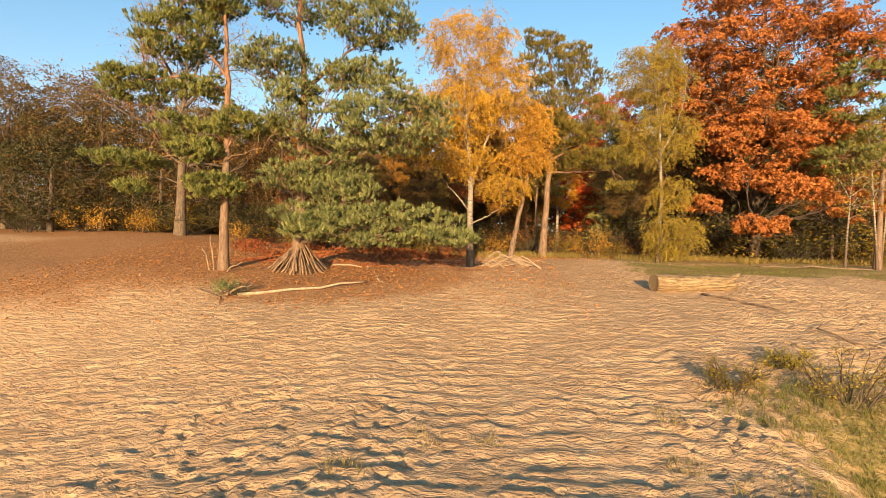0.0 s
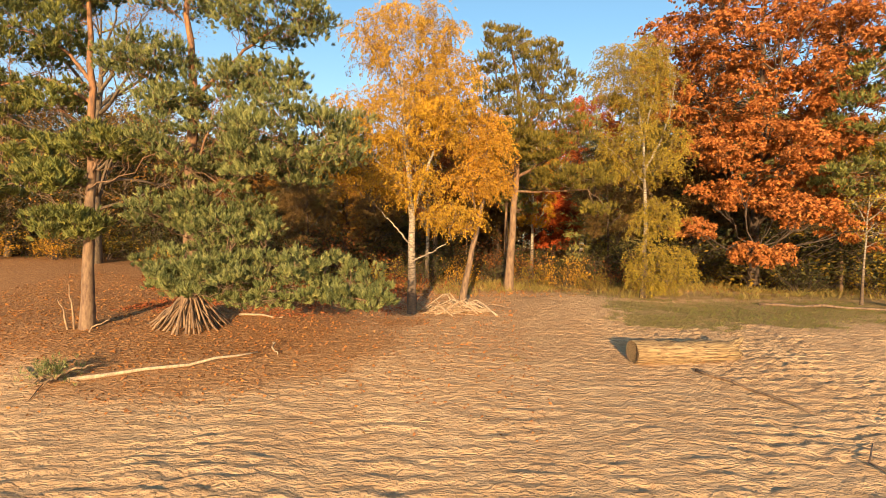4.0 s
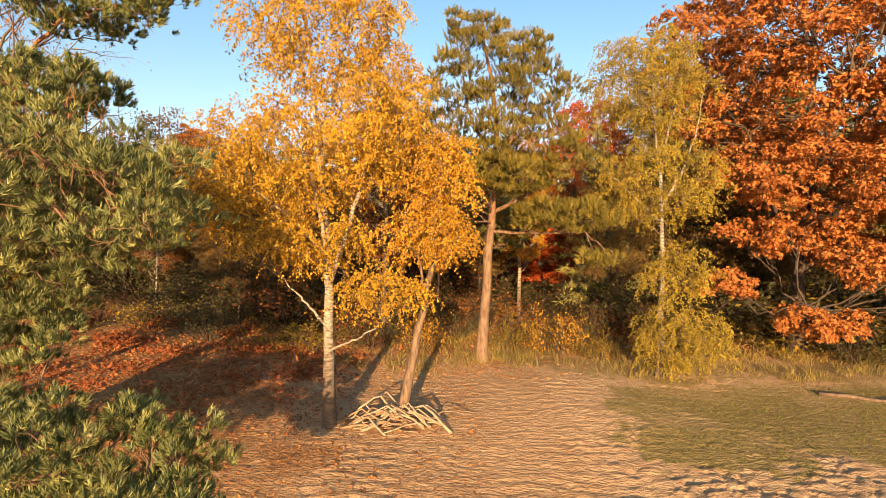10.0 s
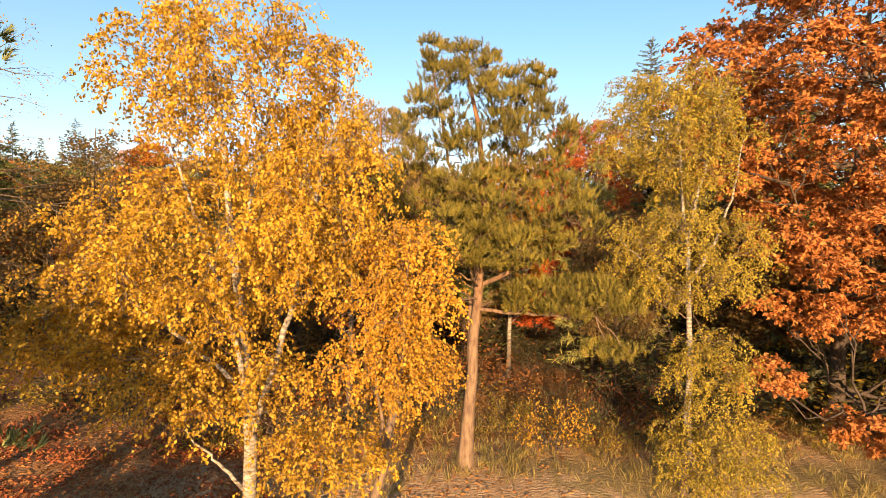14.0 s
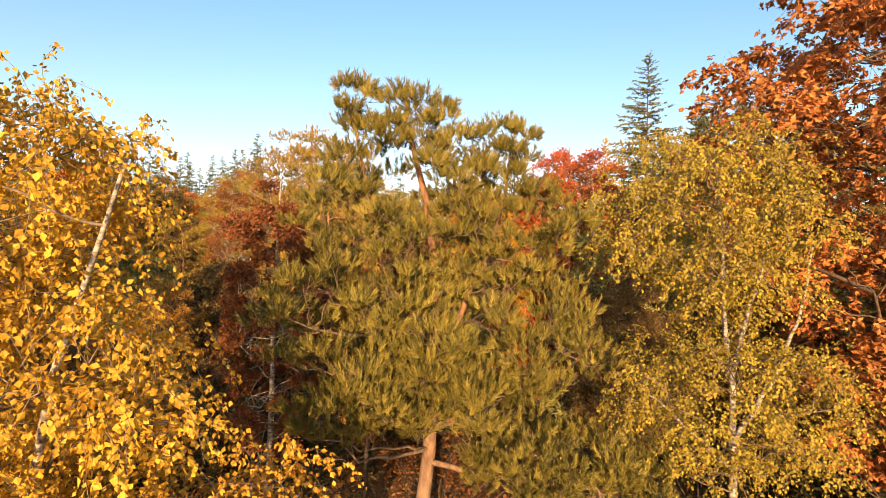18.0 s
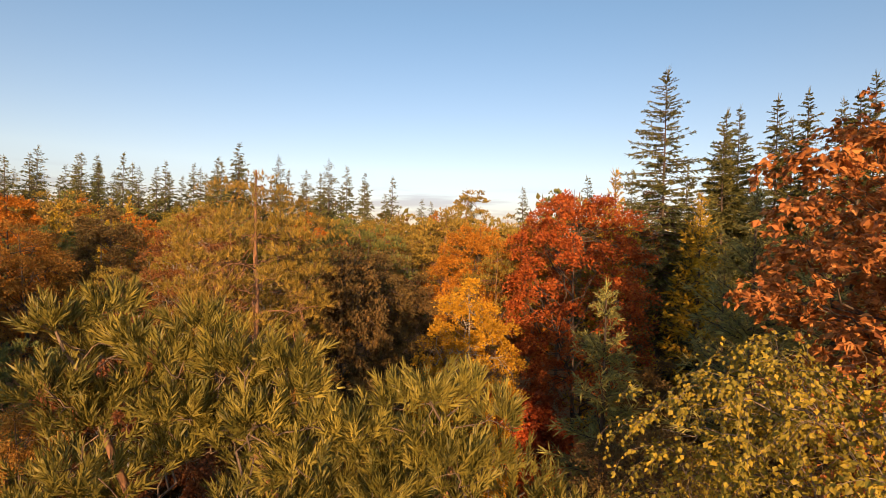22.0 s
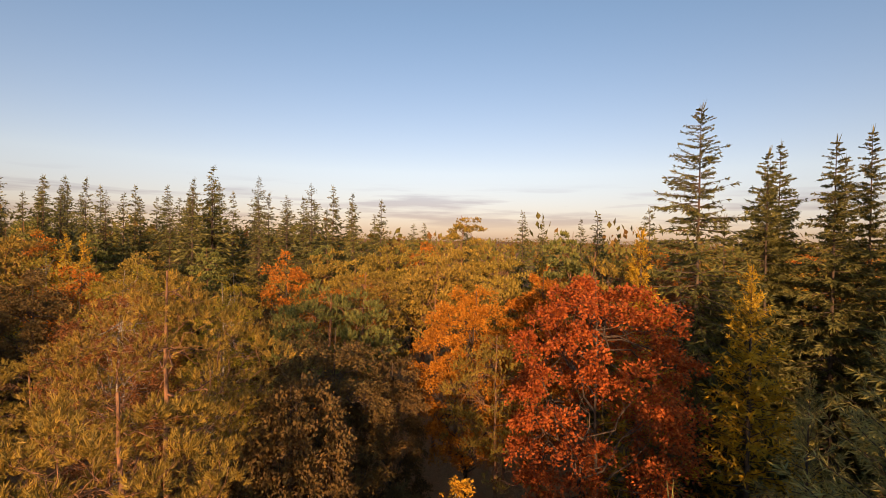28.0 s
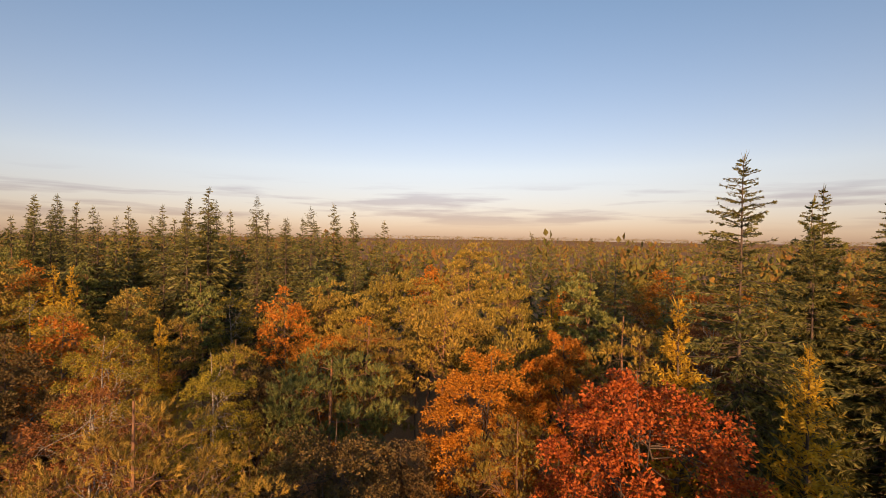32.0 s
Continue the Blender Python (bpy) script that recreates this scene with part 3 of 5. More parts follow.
def massed(seed, root, stems, masses, mat, bark, leaves, limb_bark=None, ratio=6, sag=0.05, sides=9, limb=0.014):
    """A tree by its own habit: stems are (points, radius at the foot, at the tip), the trunk first; masses of foliage are carried by boughs that leave the nearest stem
    below them. All in world places; leaves(rng, C, R) gives the crown's mesh and, if it has them, its hanging twigs."""
    rng = np.random.default_rng(seed)
    base = np.array(root.location)
    lines_ = []
    for j, (pts, ra, rb) in enumerate(stems):
        P = np.asarray(pts, float) - base
        k = 14
        t = np.linspace(0, len(P) - 1, k)
        Q = np.stack([np.interp(t, range(len(P)), P[:, c]) for c in range(3)], 1)
        for _ in range(2):
            Q[1:-1] = (Q[:-2] + 2 * Q[1:-1] + Q[2:]) / 4
        Q[2:-1] += rng.normal(0, 0.03, (k - 3, 3))
        u = np.linspace(0, 1, k)
        rr = (ra + (rb - ra) * u) * (1 + (0.4 * np.exp(-u * 14) if j == 0 else 0))
        part_np("trunk" if j == 0 else "limb", *tubes(Q[None], rr[None], sides if j == 0 else 6), bark, root)
        lines_.append(Q)
    C, R = clump_places(rng, [(np.array(c) - base, h, n, r) for c, h, n, r in masses])
    n = len(C)
    S = np.concatenate([along(q[None].repeat(40, 0), np.linspace(0.12, 1, 40)[:, None])[0] for q in lines_])
    main = np.arange(0, n, ratio)
    rest = np.setdiff1d(np.arange(n), main)
    dv = C[main][:, None] - S[None]
    cost = np.linalg.norm(dv, axis=-1) + 1.6 * np.clip(0.35 * np.hypot(dv[..., 0], dv[..., 1]) - dv[..., 2], 0, None)
    p = S[np.argmin(cost, 1)]
    t = np.linspace(0, 1, 7)
    M = p[:, None] + (C[main] - p)[:, None] * t[None, :, None]
    L = np.linalg.norm(C[main] - p, axis=1)
    M[:, :, 2] -= (sag * L)[:, None] * (t * (1 - t) * 4)[None]
    M[:, 1:-1] += rng.normal(0, 0.035, (len(main), 5, 3)) * L[:, None, None]
    near = np.argmin(((C[rest][:, None] - C[main][None]) ** 2).sum(-1), 1)
    q, _ = along(M[near], rng.uniform(0.4, 0.95, (len(rest), 1)))
    B = q[:, None] + (C[rest] - q)[:, None] * t[None, :, None]
    l = np.linalg.norm(C[rest] - q, axis=1)
    B[:, 1:-1] += rng.normal(0, 0.05, (len(rest), 5, 3)) * l[:, None, None]
    tw, tl = offshoots(rng, B, l, 4, 0.55, 0.5, 1.0, 0.9, 3, -0.2, 0.2)
    for i in range(len(M)):
        part_np("bough", *taper(M[i:i + 1], np.clip(L[i:i + 1] * limb, 0.018, 0.11), 0.012, 6), limb_bark or bark, root)
    crown = leaves(rng, C, R)
    fine = [taper(B, np.clip(l * 0.012, 0.009, 0.045), 0.006, 4), taper(tw, 0.007, 0.003, 3)]
    if isinstance(crown[0], tuple):
        crown, strands = crown
        fine.append(taper(strands, 0.004, 0.002, 3))
    tagged(part_np("branchwork", *joined(fine), limb_bark or bark, root), kind="stuff")
    crown_on(root, crown, mat)
    return root


def pine_brush(shoots=40, shoot=0.24, size=0.1, width=0.02, count=18, flat=0.62):
    def grow(rng, C, R):
        w = unit(rng.normal(0, 1, (len(C) * shoots, 3)))
        w[:, 2] = np.where(w[:, 2] < -0.2, -w[:, 2] * 0.8, w[:, 2])
        pos = np.repeat(C, shoots, 0) + w * (np.repeat(R, shoots) * rng.uniform(0.45, 1.0, len(w)))[:, None] * np.array([1, 1, flat])
        return brushes(rng, pos, unit(w * 0.7 + rng.normal(0, 0.22, w.shape) + np.array([0, 0, 0.75])), shoot, size, width, count)
    return grow


def birch_sprays(strands=11, per=26, leaf=0.075, wide=0.06, length=0.9):
    return lambda rng, C, R: hanging(rng, C, R, strands, per, leaf, wide, length)


def oak_sprays(shoots=26, per=7, leaf=0.2, wide=0.12, flat=0.75):
    return lambda rng, C, R: rosettes(rng, C, R, flat, shoots, per, leaf, wide)


def bush(seed, root, H, R, mat, stems=14, leaf=0.09, per=10, n2=6, bark=None):
    """Many stems from one foot, with leaves along their shoots."""
    rng = np.random.default_rng(seed)
    az, r = rng.uniform(0, 6.28, stems), rng.uniform(0, R * 0.35, stems)
    s = np.stack([r * np.cos(az), r * np.sin(az), np.full(stems, -0.05)], 1)
    way = np.stack([np.cos(az) * 0.6, np.sin(az) * 0.6, rng.uniform(0.6, 1.4, stems)], 1)
    L = H * rng.uniform(0.6, 1.15, stems)
    b1 = lines(rng, s, way, L, 6, 0.2, 0.15)
    b2, l2 = offshoots(rng, b1, L, n2, 0.4, 0.2, 1.0, 0.7, 4, 0.1, 0.15)
    limbs = joined([tubes(b1, np.linspace(0.022, 0.006, 6)[None].repeat(stems, 0), 4), tubes(b2, np.linspace(0.008, 0.003, 4)[None].repeat(len(b2), 0), 3)])
    p, d = along(b2, rng.uniform(0.1, 1, (len(b2), per)))
    p = p + rng.normal(0, 0.1, p.shape) * R / 1.5
    p[:, 2] = np.maximum(p[:, 2], 0.03)
    size = leaf * rng.uniform(0.6, 1.3, len(p))
    tagged(part_np("branchwork", *limbs, bark or B_DARK, root), kind="stuff")
    crown_on(root, blades(rng, p, spun(rng, d, 0.8), size, size * 0.6, 0.08), mat)
    return root


# ---- the ground: one sheet from the dune to the horizon ----
def dense(lo, hi, step, far_lo, far_hi, grow=1.22):
    mid = list(np.arange(lo, hi + step / 2, step))
    for sign, edge, far in ((1, mid[-1], far_hi), (-1, mid[0], far_lo)):
        s, v = step, edge
        while (far - v) * sign > 0:
            s *= grow
            v += sign * s
            mid.append(v)
    return np.array(sorted(mid))


def value_noise(x, y, scale, seed):
    """Smooth random relief of the given grain."""
    r = np.random.default_rng(seed).random((257, 257))
    fx, fy = (x / scale) % 256, (y / scale) % 256
    i, j = fx.astype(int), fy.astype(int)
    a, b = fx - i, fy - j
    a, b = a * a * (3 - 2 * a), b * b * (3 - 2 * b)
    return (r[i, j] * (1 - a) + r[i + 1, j] * a) * (1 - b) + (r[i, j + 1] * (1 - a) + r[i + 1, j + 1] * a) * b - 0.5


def litter_share(x, y):
    """How thickly fallen needles and leaves lie: under the pines beside the start, and along the wood's edge."""
    x, y = np.asarray(x, float), np.asarray(y, float)
    n = value_noise(x + 300, y + 300, 2.3, 5) * 2.4 + value_noise(x + 300, y + 300, 0.6, 6) * 0.9
    under = np.maximum(smooth01(9.0, 5.0, np.hypot((x + 8) / 1.35, (y - 24.2) / 0.85) + n),
                       smooth01(12.5, 7.5, np.hypot((x + 16) / 1.6, (y - 27.0) / 0.95) + n))
    under = np.maximum(under, 0.85 * smooth01(1.25, 0.7, np.hypot((x + 4.5) / 7.0, (y - 20.8) / 4.2) + n * 0.14))
    edge = smooth01(32.5, 36.5, y + n - 0.12 * np.clip(x - 8, 0, 14))
    west = smooth01(30, 34, y + n) * smooth01(4, 0, x)
    ahead = 0.52 * smooth01(13, 21, y + n) * smooth01(12, 8, x)
    return np.clip(np.maximum(np.maximum(np.maximum(under, edge), west), ahead), 0, 1)


def grass_share(x, y):
    x, y = np.asarray(x, float), np.asarray(y, float)
    n = value_noise(x + 300, y + 300, 1.3, 8) * 2.6 + value_noise(x + 300, y + 300, 0.35, 9) * 1.6
    lawn = (0.78 + 0.22 * smooth01(-0.5, 0.5, n)) * smooth01(0.2, 1.2, x - 9.8 + n * 0.7) * smooth01(24.2, 25.8, y + n * 0.9) * smooth01(31.5, 30.0, y + n * 0.6 - 0.1 * (x - 10))
    hollow = smooth01(5.4, 7.6, x + n * 0.9 - 0.2 * (y - 6)) * smooth01(11.5, 8.8, y + n)
    strip = 0.8 * smooth01(31.2, 32.4, y + n) * smooth01(5, 9, x) * smooth01(36, 34, y)
    return np.clip(np.maximum(np.maximum(lawn, hollow), strip), 0, 1)


gx = dense(-13, 16, 0.09, -1800, 1800)
gy = dense(4.0, 31, 0.09, -300, 4200)
GX, GY = np.meshgrid(gx, gy)
GZ = ground_z(GX, GY)
lit, gra = litter_share(GX, GY), grass_share(GX, GY)
open_sand = (1 - 0.75 * lit) * (1 - 0.6 * gra) * smooth01(60, 20, np.abs(GY)) * smooth01(60, 25, np.abs(GX))
warp = value_noise(GX + 500, GY + 500, 1.7, 11)
wander = GY + 0.55 * warp + 0.34 * value_noise(GX + 500, GY * 0.7 + 500, 0.62, 17) + 0.14 * value_noise(GX + 300, GY + 300, 0.3, 18)
crest = np.sin(wander * (2 * np.pi / 0.43))
swell = 0.35 + 0.65 * smooth01(-0.25, 0.3, value_noise(GX + 500, GY + 500, 0.9, 19))
ripple = 0.026 * swell * (crest + 0.35 * np.abs(crest)) + value_noise(GX + 500, GY + 500, 1.1, 13) * 0.04 + value_noise(GX * 0.7 + 700, GY + 700, 0.21, 14) * 0.045


def footprints(count, seed):
    """Trodden sand: shallow oval dents with a raised far rim, thick where people cross."""
    r = np.random.default_rng(seed)
    Z = np.zeros_like(GX)
    px, py, a = r.uniform(-13, 16, count), r.uniform(4, 31, count), r.normal(0, 0.7, count)
    deep = r.uniform(0.022, 0.055, count) * (1 - 0.62 * smooth01(10, 16, py) * smooth01(11, 6.5, px)) * (0.35 + 0.65 * smooth01(-0.1, 0.12, value_noise(px + 200, py + 200, 4.5, 21)))
    ix, iy = np.searchsorted(gx, px), np.searchsorted(gy, py)
    for x, y, t, d, i, j in zip(px, py, a, deep, ix, iy):
        w = (slice(max(j - 5, 0), j + 6), slice(max(i - 5, 0), i + 6))
        dx, dy = GX[w] - x, GY[w] - y
        u, v = (dx * math.cos(t) + dy * math.sin(t)) / 0.15, (dy * math.cos(t) - dx * math.sin(t)) / 0.085
        q = u * u + v * v
        Z[w] += d * (-np.exp(-q * q) + 0.4 * np.exp(-(q - 2.2) ** 2))
    return Z


GZ = GZ + (ripple + footprints(13000, 3)) * open_sand
GZ = GZ + 26 * smooth01(700, 2600, GY) * (1 + 0.5 * value_noise(GX + 9000, GY + 9000, 600, 16))
ni, nj = GX.shape
idx = np.arange(ni * nj).reshape(ni, nj)
quads = np.stack([idx[:-1, :-1], idx[:-1, 1:], idx[1:, 1:], idx[1:, :-1]], -1).reshape(-1, 4)

m, nt, out = material("dune_sand")
M_SAND = m
geo = nt.nodes.new("ShaderNodeNewGeometry")
al = nt.nodes.new("ShaderNodeAttribute")
al.attribute_name = "litter"
ag = nt.nodes.new("ShaderNodeAttribute")
ag.attribute_name = "grass"
n1 = node(nt, "ShaderNodeTexNoise", Scale=2.2, Detail=8.0, Roughness=0.65)
n2 = node(nt, "ShaderNodeTexNoise", Scale=20.0, Detail=4.0, Roughness=0.7)
n3 = node(nt, "ShaderNodeTexNoise", Scale=0.35, Detail=3.0)
n4 = node(nt, "ShaderNodeTexVoronoi", Scale=16.0)
for n in (n1, n2, n3, n4):
    nt.links.new(geo.outputs["Position"], n.inputs["Vector"])
sand = ramp(nt, n1.outputs[0], [(0.3, (0.51, 0.32, 0.165)), (0.7, (0.66, 0.455, 0.26))])
sand = mixed(nt, 'MULTIPLY', 0.35, sand, ramp(nt, n3.outputs[0], [(0.35, (0.72, 0.66, 0.62)), (0.65, (1, 1, 1))]))
litc = ramp(nt, n4.outputs["Color"], [(0.1, (0.22, 0.09, 0.03)), (0.5, (0.42, 0.18, 0.06)), (0.9, (0.60, 0.31, 0.12))])
litc = mixed(nt, 'MULTIPLY', 0.6, litc, ramp(nt, n2.outputs[0], [(0.3, (0.4, 0.4, 0.4)), (0.7, (1.1, 1.1, 1.1))]))
grac = ramp(nt, n2.outputs[0], [(0.3, (0.15, 0.13, 0.04)), (0.5, (0.24, 0.19, 0.055)), (0.7, (0.40, 0.29, 0.12))])


def broken(attr):
    a = nt.nodes.new("ShaderNodeMath")
    a.operation = 'ADD'
    nt.links.new(attr.outputs["Fac"], a.inputs[0])
    s = nt.nodes.new("ShaderNodeMath")
    s.operation = 'MULTIPLY_ADD'
    nt.links.new(n2.outputs[0], s.inputs[0])
    s.inputs[1].default_value, s.inputs[2].default_value = 0.9, -0.45
    nt.links.new(s.outputs[0], a.inputs[1])
    return ramp(nt, a.outputs[0], [(0.42, (0, 0, 0)), (0.95, (0.8, 0.8, 0.8))])


col = mixed(nt, 'MIX', broken(al), sand, litc)
col = mixed(nt, 'MIX', broken(ag), col, grac)
bump = nt.nodes.new("ShaderNodeBump")
bump.inputs["Strength"].default_value, bump.inputs["Distance"].default_value = 0.7, 0.05
mr = nt.nodes.new("ShaderNodeMapping")
mr.inputs["Scale"].default_value = (4.6, 11.0, 4.6)
nt.links.new(geo.outputs["Position"], mr.inputs[0])
n5 = node(nt, "ShaderNodeTexNoise", Scale=1.0, Detail=3.0, Roughness=0.5, Distortion=0.6)
nt.links.new(mr.outputs[0], n5.inputs["Vector"])
b5 = nt.nodes.new("ShaderNodeBump")
b5.inputs["Strength"].default_value, b5.inputs["Distance"].default_value = 0.95, 0.12
nt.links.new(n5.outputs[0], b5.inputs["Height"])
nt.links.new(b5.outputs[0], bump.inputs["Normal"])
nt.links.new(n2.outputs[0], bump.inputs["Height"])
p = node(nt, "ShaderNodeBsdfPrincipled", Roughness=0.95)
p.inputs["Specular IOR Level"].default_value = 0.1
nt.links.new(col, p.inputs["Base Color"])
nt.links.new(bump.outputs[0], p.inputs["Normal"])
nt.links.new(p.outputs[0], out.inputs["Surface"])

ground = new("ground", mesh_from("ground", np.stack([GX, GY, GZ], -1).reshape(-1, 3), quads, M_SAND))
for nm, arr in (("litter", lit), ("grass", gra)):
    at = ground.data.attributes.new(nm, 'FLOAT', 'POINT')
    at.data.foreach_set("value", arr.astype(np.float32).ravel())
tagged(ground, "rippled ochre dune sand with brown needle litter and thin grass", "ground", kind="structure")


# ---- trees round the clearing ----
def tree_at(name, x, y, label, category="tree", group=""):
    return rooted(name, x, y, label, category, group)


birch = tree_at("birch_tree", 1.2, 26.4, "tall birch with golden-yellow leaves and pale forking trunk on sand")
z0 = gz(1.2, 26.4)
massed(11, birch, (
    (((1.2, 26.4, z0 - 0.2), (1.12, 26.35, 3.0), (1.15, 26.3, 5.2), (0.95, 26.2, 7.0), (0.75, 26.1, 9.0), (0.7, 26.0, 11.0), (0.2, 25.9, 13.4)), 0.19, 0.03),
    (((1.15, 26.3, 5.0), (1.75, 26.2, 6.9), (2.3, 26.1, 8.7), (2.6, 26.0, 10.8), (3.5, 25.8, 13.2)), 0.09, 0.02),
    (((0.8, 26.1, 8.4), (1.2, 26.2, 11.0), (1.8, 26.3, 13.8)), 0.07, 0.015),
    (((1.1, 26.3, 5.4), (0.9, 25.9, 7.4), (0.2, 25.6, 9.6), (-0.6, 25.4, 12.2)), 0.08, 0.015),
    (((1.05, 26.3, 5.8), (-0.2, 25.9, 7.2), (-2.0, 25.6, 8.3)), 0.06, 0.015),
    (((1.12, 26.35, 2.9), (2.0, 26.1, 3.3), (2.9, 25.9, 3.9)), 0.05, 0.015),
    (((1.13, 26.35, 3.6), (0.4, 26.2, 4.4), (-0.2, 26.1, 5.1)), 0.055, 0.012)),
    (((0.85, 26.2, 12.7), (2.7, 2.3, 1.9), 80, 0.6), ((2.9, 25.9, 10.2), (1.1, 1.5, 1.8), 36, 0.6), ((0.2, 26.1, 9.0), (3.1, 2.5, 1.8), 92, 0.62),
     ((-2.1, 25.6, 7.3), (1.6, 1.5, 0.9), 30, 0.55), ((0.7, 25.8, 6.3), (2.0, 1.6, 0.8), 28, 0.55), ((2.9, 25.6, 4.9), (1.4, 1.1, 0.7), 15, 0.5)),
    M_YELLOW, B_BIRCH, birch_sprays(12, 24), limb_bark=B_TWIG)
leaning = tree_at("birch_tree", 3.35, 27.1, "leaning grey-brown birch with hanging yellow leaves beside a stick pile")
massed(12, leaning, (
    (((3.35, 27.1, gz(3.35, 27.1) - 0.2), (3.75, 26.95, 3.0), (4.3, 26.8, 5.4), (4.45, 26.7, 7.4), (4.5, 26.6, 9.6)), 0.17, 0.025),
    (((4.0, 26.9, 4.2), (3.9, 26.6, 5.8), (3.6, 26.4, 7.4)), 0.06, 0.015)),
    (((4.4, 26.6, 8.4), (1.1, 1.1, 1.7), 38, 0.5), ((3.9, 26.4, 6.6), (1.3, 1.0, 0.7), 18, 0.45), ((4.9, 26.5, 6.6), (0.6, 0.6, 0.8), 8, 0.4)),
    M_YELLOW, B_BROKEN, birch_sprays(11, 24), limb_bark=B_TWIG)

pine_mid = tree_at("pine_tree", 6.2, 33.6, "Scots pine with bare orange-brown trunk and broad olive crown")
massed(21, pine_mid, (
    (((6.2, 33.6, gz(6.2, 33.6) - 0.2), (6.3, 33.5, 4.0), (6.5, 33.3, 7.6), (6.8, 32.9, 10.4), (6.4, 32.2, 13.0), (5.9, 31.6, 15.0)), 0.25, 0.05),
    (((6.5, 33.3, 7.8), (8.0, 32.7, 8.6), (9.6, 32.3, 9.6), (10.4, 32.1, 10.4)), 0.10, 0.03),
    (((6.45, 33.3, 7.0), (8.6, 32.5, 6.9), (10.4, 32.0, 7.0)), 0.08, 0.03),
    (((6.8, 32.9, 10.0), (7.8, 32.2, 12.2), (8.2, 31.7, 14.4)), 0.08, 0.03),
    (((6.7, 33.0, 9.6), (5.4, 31.9, 11.8), (4.8, 31.3, 14.8)), 0.08, 0.03)),
    (((7.7, 32.3, 10.3), (3.0, 2.4, 1.7), 86, 0.62), ((9.4, 31.9, 7.5), (2.6, 1.8, 0.7), 56, 0.55), ((10.9, 31.8, 5.7), (0.9, 0.8, 0.35), 9, 0.45), ((5.5, 32.4, 9.0), (0.9, 0.9, 0.8), 12, 0.5),
     ((5.6, 31.5, 13.4), (2.3, 1.9, 1.4), 48, 0.5), ((8.1, 31.7, 12.8), (1.9, 1.7, 1.4), 40, 0.5), ((6.6, 31.4, 9.1), (2.6, 1.3, 0.9), 46, 0.55), ((4.6, 31.2, 8.8), (1.1, 1.0, 0.7), 16, 0.5), ((4.9, 30.9, 10.9), (1.9, 1.5, 1.5), 40, 0.55),
     ((4.8, 31.2, 15.2), (0.4, 0.4, 0.8), 8, 0.32), ((5.7, 31.2, 15.0), (0.35, 0.35, 0.8), 7, 0.3), ((6.5, 31.1, 14.9), (0.5, 0.4, 0.8), 9, 0.32), ((8.2, 31.5, 14.5), (0.45, 0.4, 0.8), 8, 0.32),
     ((7.5, 31.4, 14.4), (0.35, 0.35, 0.6), 6, 0.3)),
    M_PINE_OLIVE, B_PINE, pine_brush(22, 0.24, 0.12, 0.019, 34), limb_bark=B_BROKEN)

olive = tree_at("birch_tree", 13.6, 32.3, "birch with olive-green leaves hanging low to the ground")
massed(13, olive, (
    (((13.6, 32.3, gz(13.6, 32.3) - 0.2), (13.65, 32.2, 4.0), (13.6, 32.1, 8.0), (13.2, 32.0, 11.0), (12.8, 31.9, 14.8)), 0.14, 0.02),
    (((13.6, 32.1, 7.4), (12.2, 31.9, 8.6), (11.0, 31.6, 9.6)), 0.06, 0.015),
    (((13.6, 32.1, 8.2), (14.6, 31.8, 10.4), (15.0, 31.6, 13.0)), 0.07, 0.015),
    (((13.4, 32.0, 9.6), (13.9, 31.7, 12.4), (14.1, 31.5, 15.0)), 0.06, 0.015)),
    (((12.9, 32.1, 13.2), (2.5, 2.2, 2.4), 110, 0.58), ((13.3, 31.9, 9.2), (2.8, 2.2, 1.9), 70, 0.58), ((14.1, 31.8, 5.4), (1.4, 1.3, 1.2), 24, 0.5), ((14.2, 31.6, 2.7), (1.8, 1.4, 1.4), 44, 0.5)),
    M_OLIVE, B_BIRCH, birch_sprays(12, 24, 0.07, 0.055, 0.8), limb_bark=B_TWIG)

red = tree_at("red_oak_tree", 22.6, 37.4, "large red oak in full orange-red autumn leaf")
zr = gz(22.6, 37.4)
massed(14, red, (
    (((22.6, 37.4, zr - 0.2), (22.4, 36.8, 5.0), (21.8, 35.6, 10.0), (21.6, 34.9, 15.0), (21.5, 34.6, 20.5)), 0.34, 0.05),
    (((22.4, 36.8, 4.6), (19.6, 34.4, 8.4), (17.2, 32.6, 11.6)), 0.14, 0.03), (((22.4, 36.8, 5.2), (23.6, 33.8, 9.4), (24.4, 31.6, 13.4)), 0.14, 0.03),
    (((22.2, 36.4, 6.4), (20.6, 33.2, 9.8), (20.0, 30.6, 13.0)), 0.14, 0.03), (((21.9, 35.8, 9.0), (25.0, 36.0, 12.6), (27.2, 36.0, 15.4)), 0.12, 0.03),
    (((22.4, 36.8, 3.8), (20.6, 33.8, 3.9), (19.4, 31.6, 3.5)), 0.07, 0.02)),
    (((21.6, 34.8, 15.2), (7.2, 6.8, 6.6), 430, 1.12), ((21.0, 32.2, 9.4), (5.6, 3.2, 1.5), 50, 1.0), ((19.4, 31.2, 3.4), (1.7, 1.2, 0.6), 14, 0.75), ((21.4, 30.8, 5.8), (2.2, 1.4, 0.8), 20, 0.8),
     ((16.6, 32.6, 4.8), (1.3, 1.1, 0.6), 9, 0.7), ((25.4, 31.8, 5.0), (2.4, 2.0, 1.2), 18, 0.8), ((23.8, 33.4, 7.2), (4.6, 2.4, 1.3), 36, 0.95), ((19.6, 33.6, 6.9), (2.6, 1.6, 1.0), 18, 0.9)),
    M_RED, B_DARK, oak_sprays(32, 8, 0.18, 0.11), ratio=7)

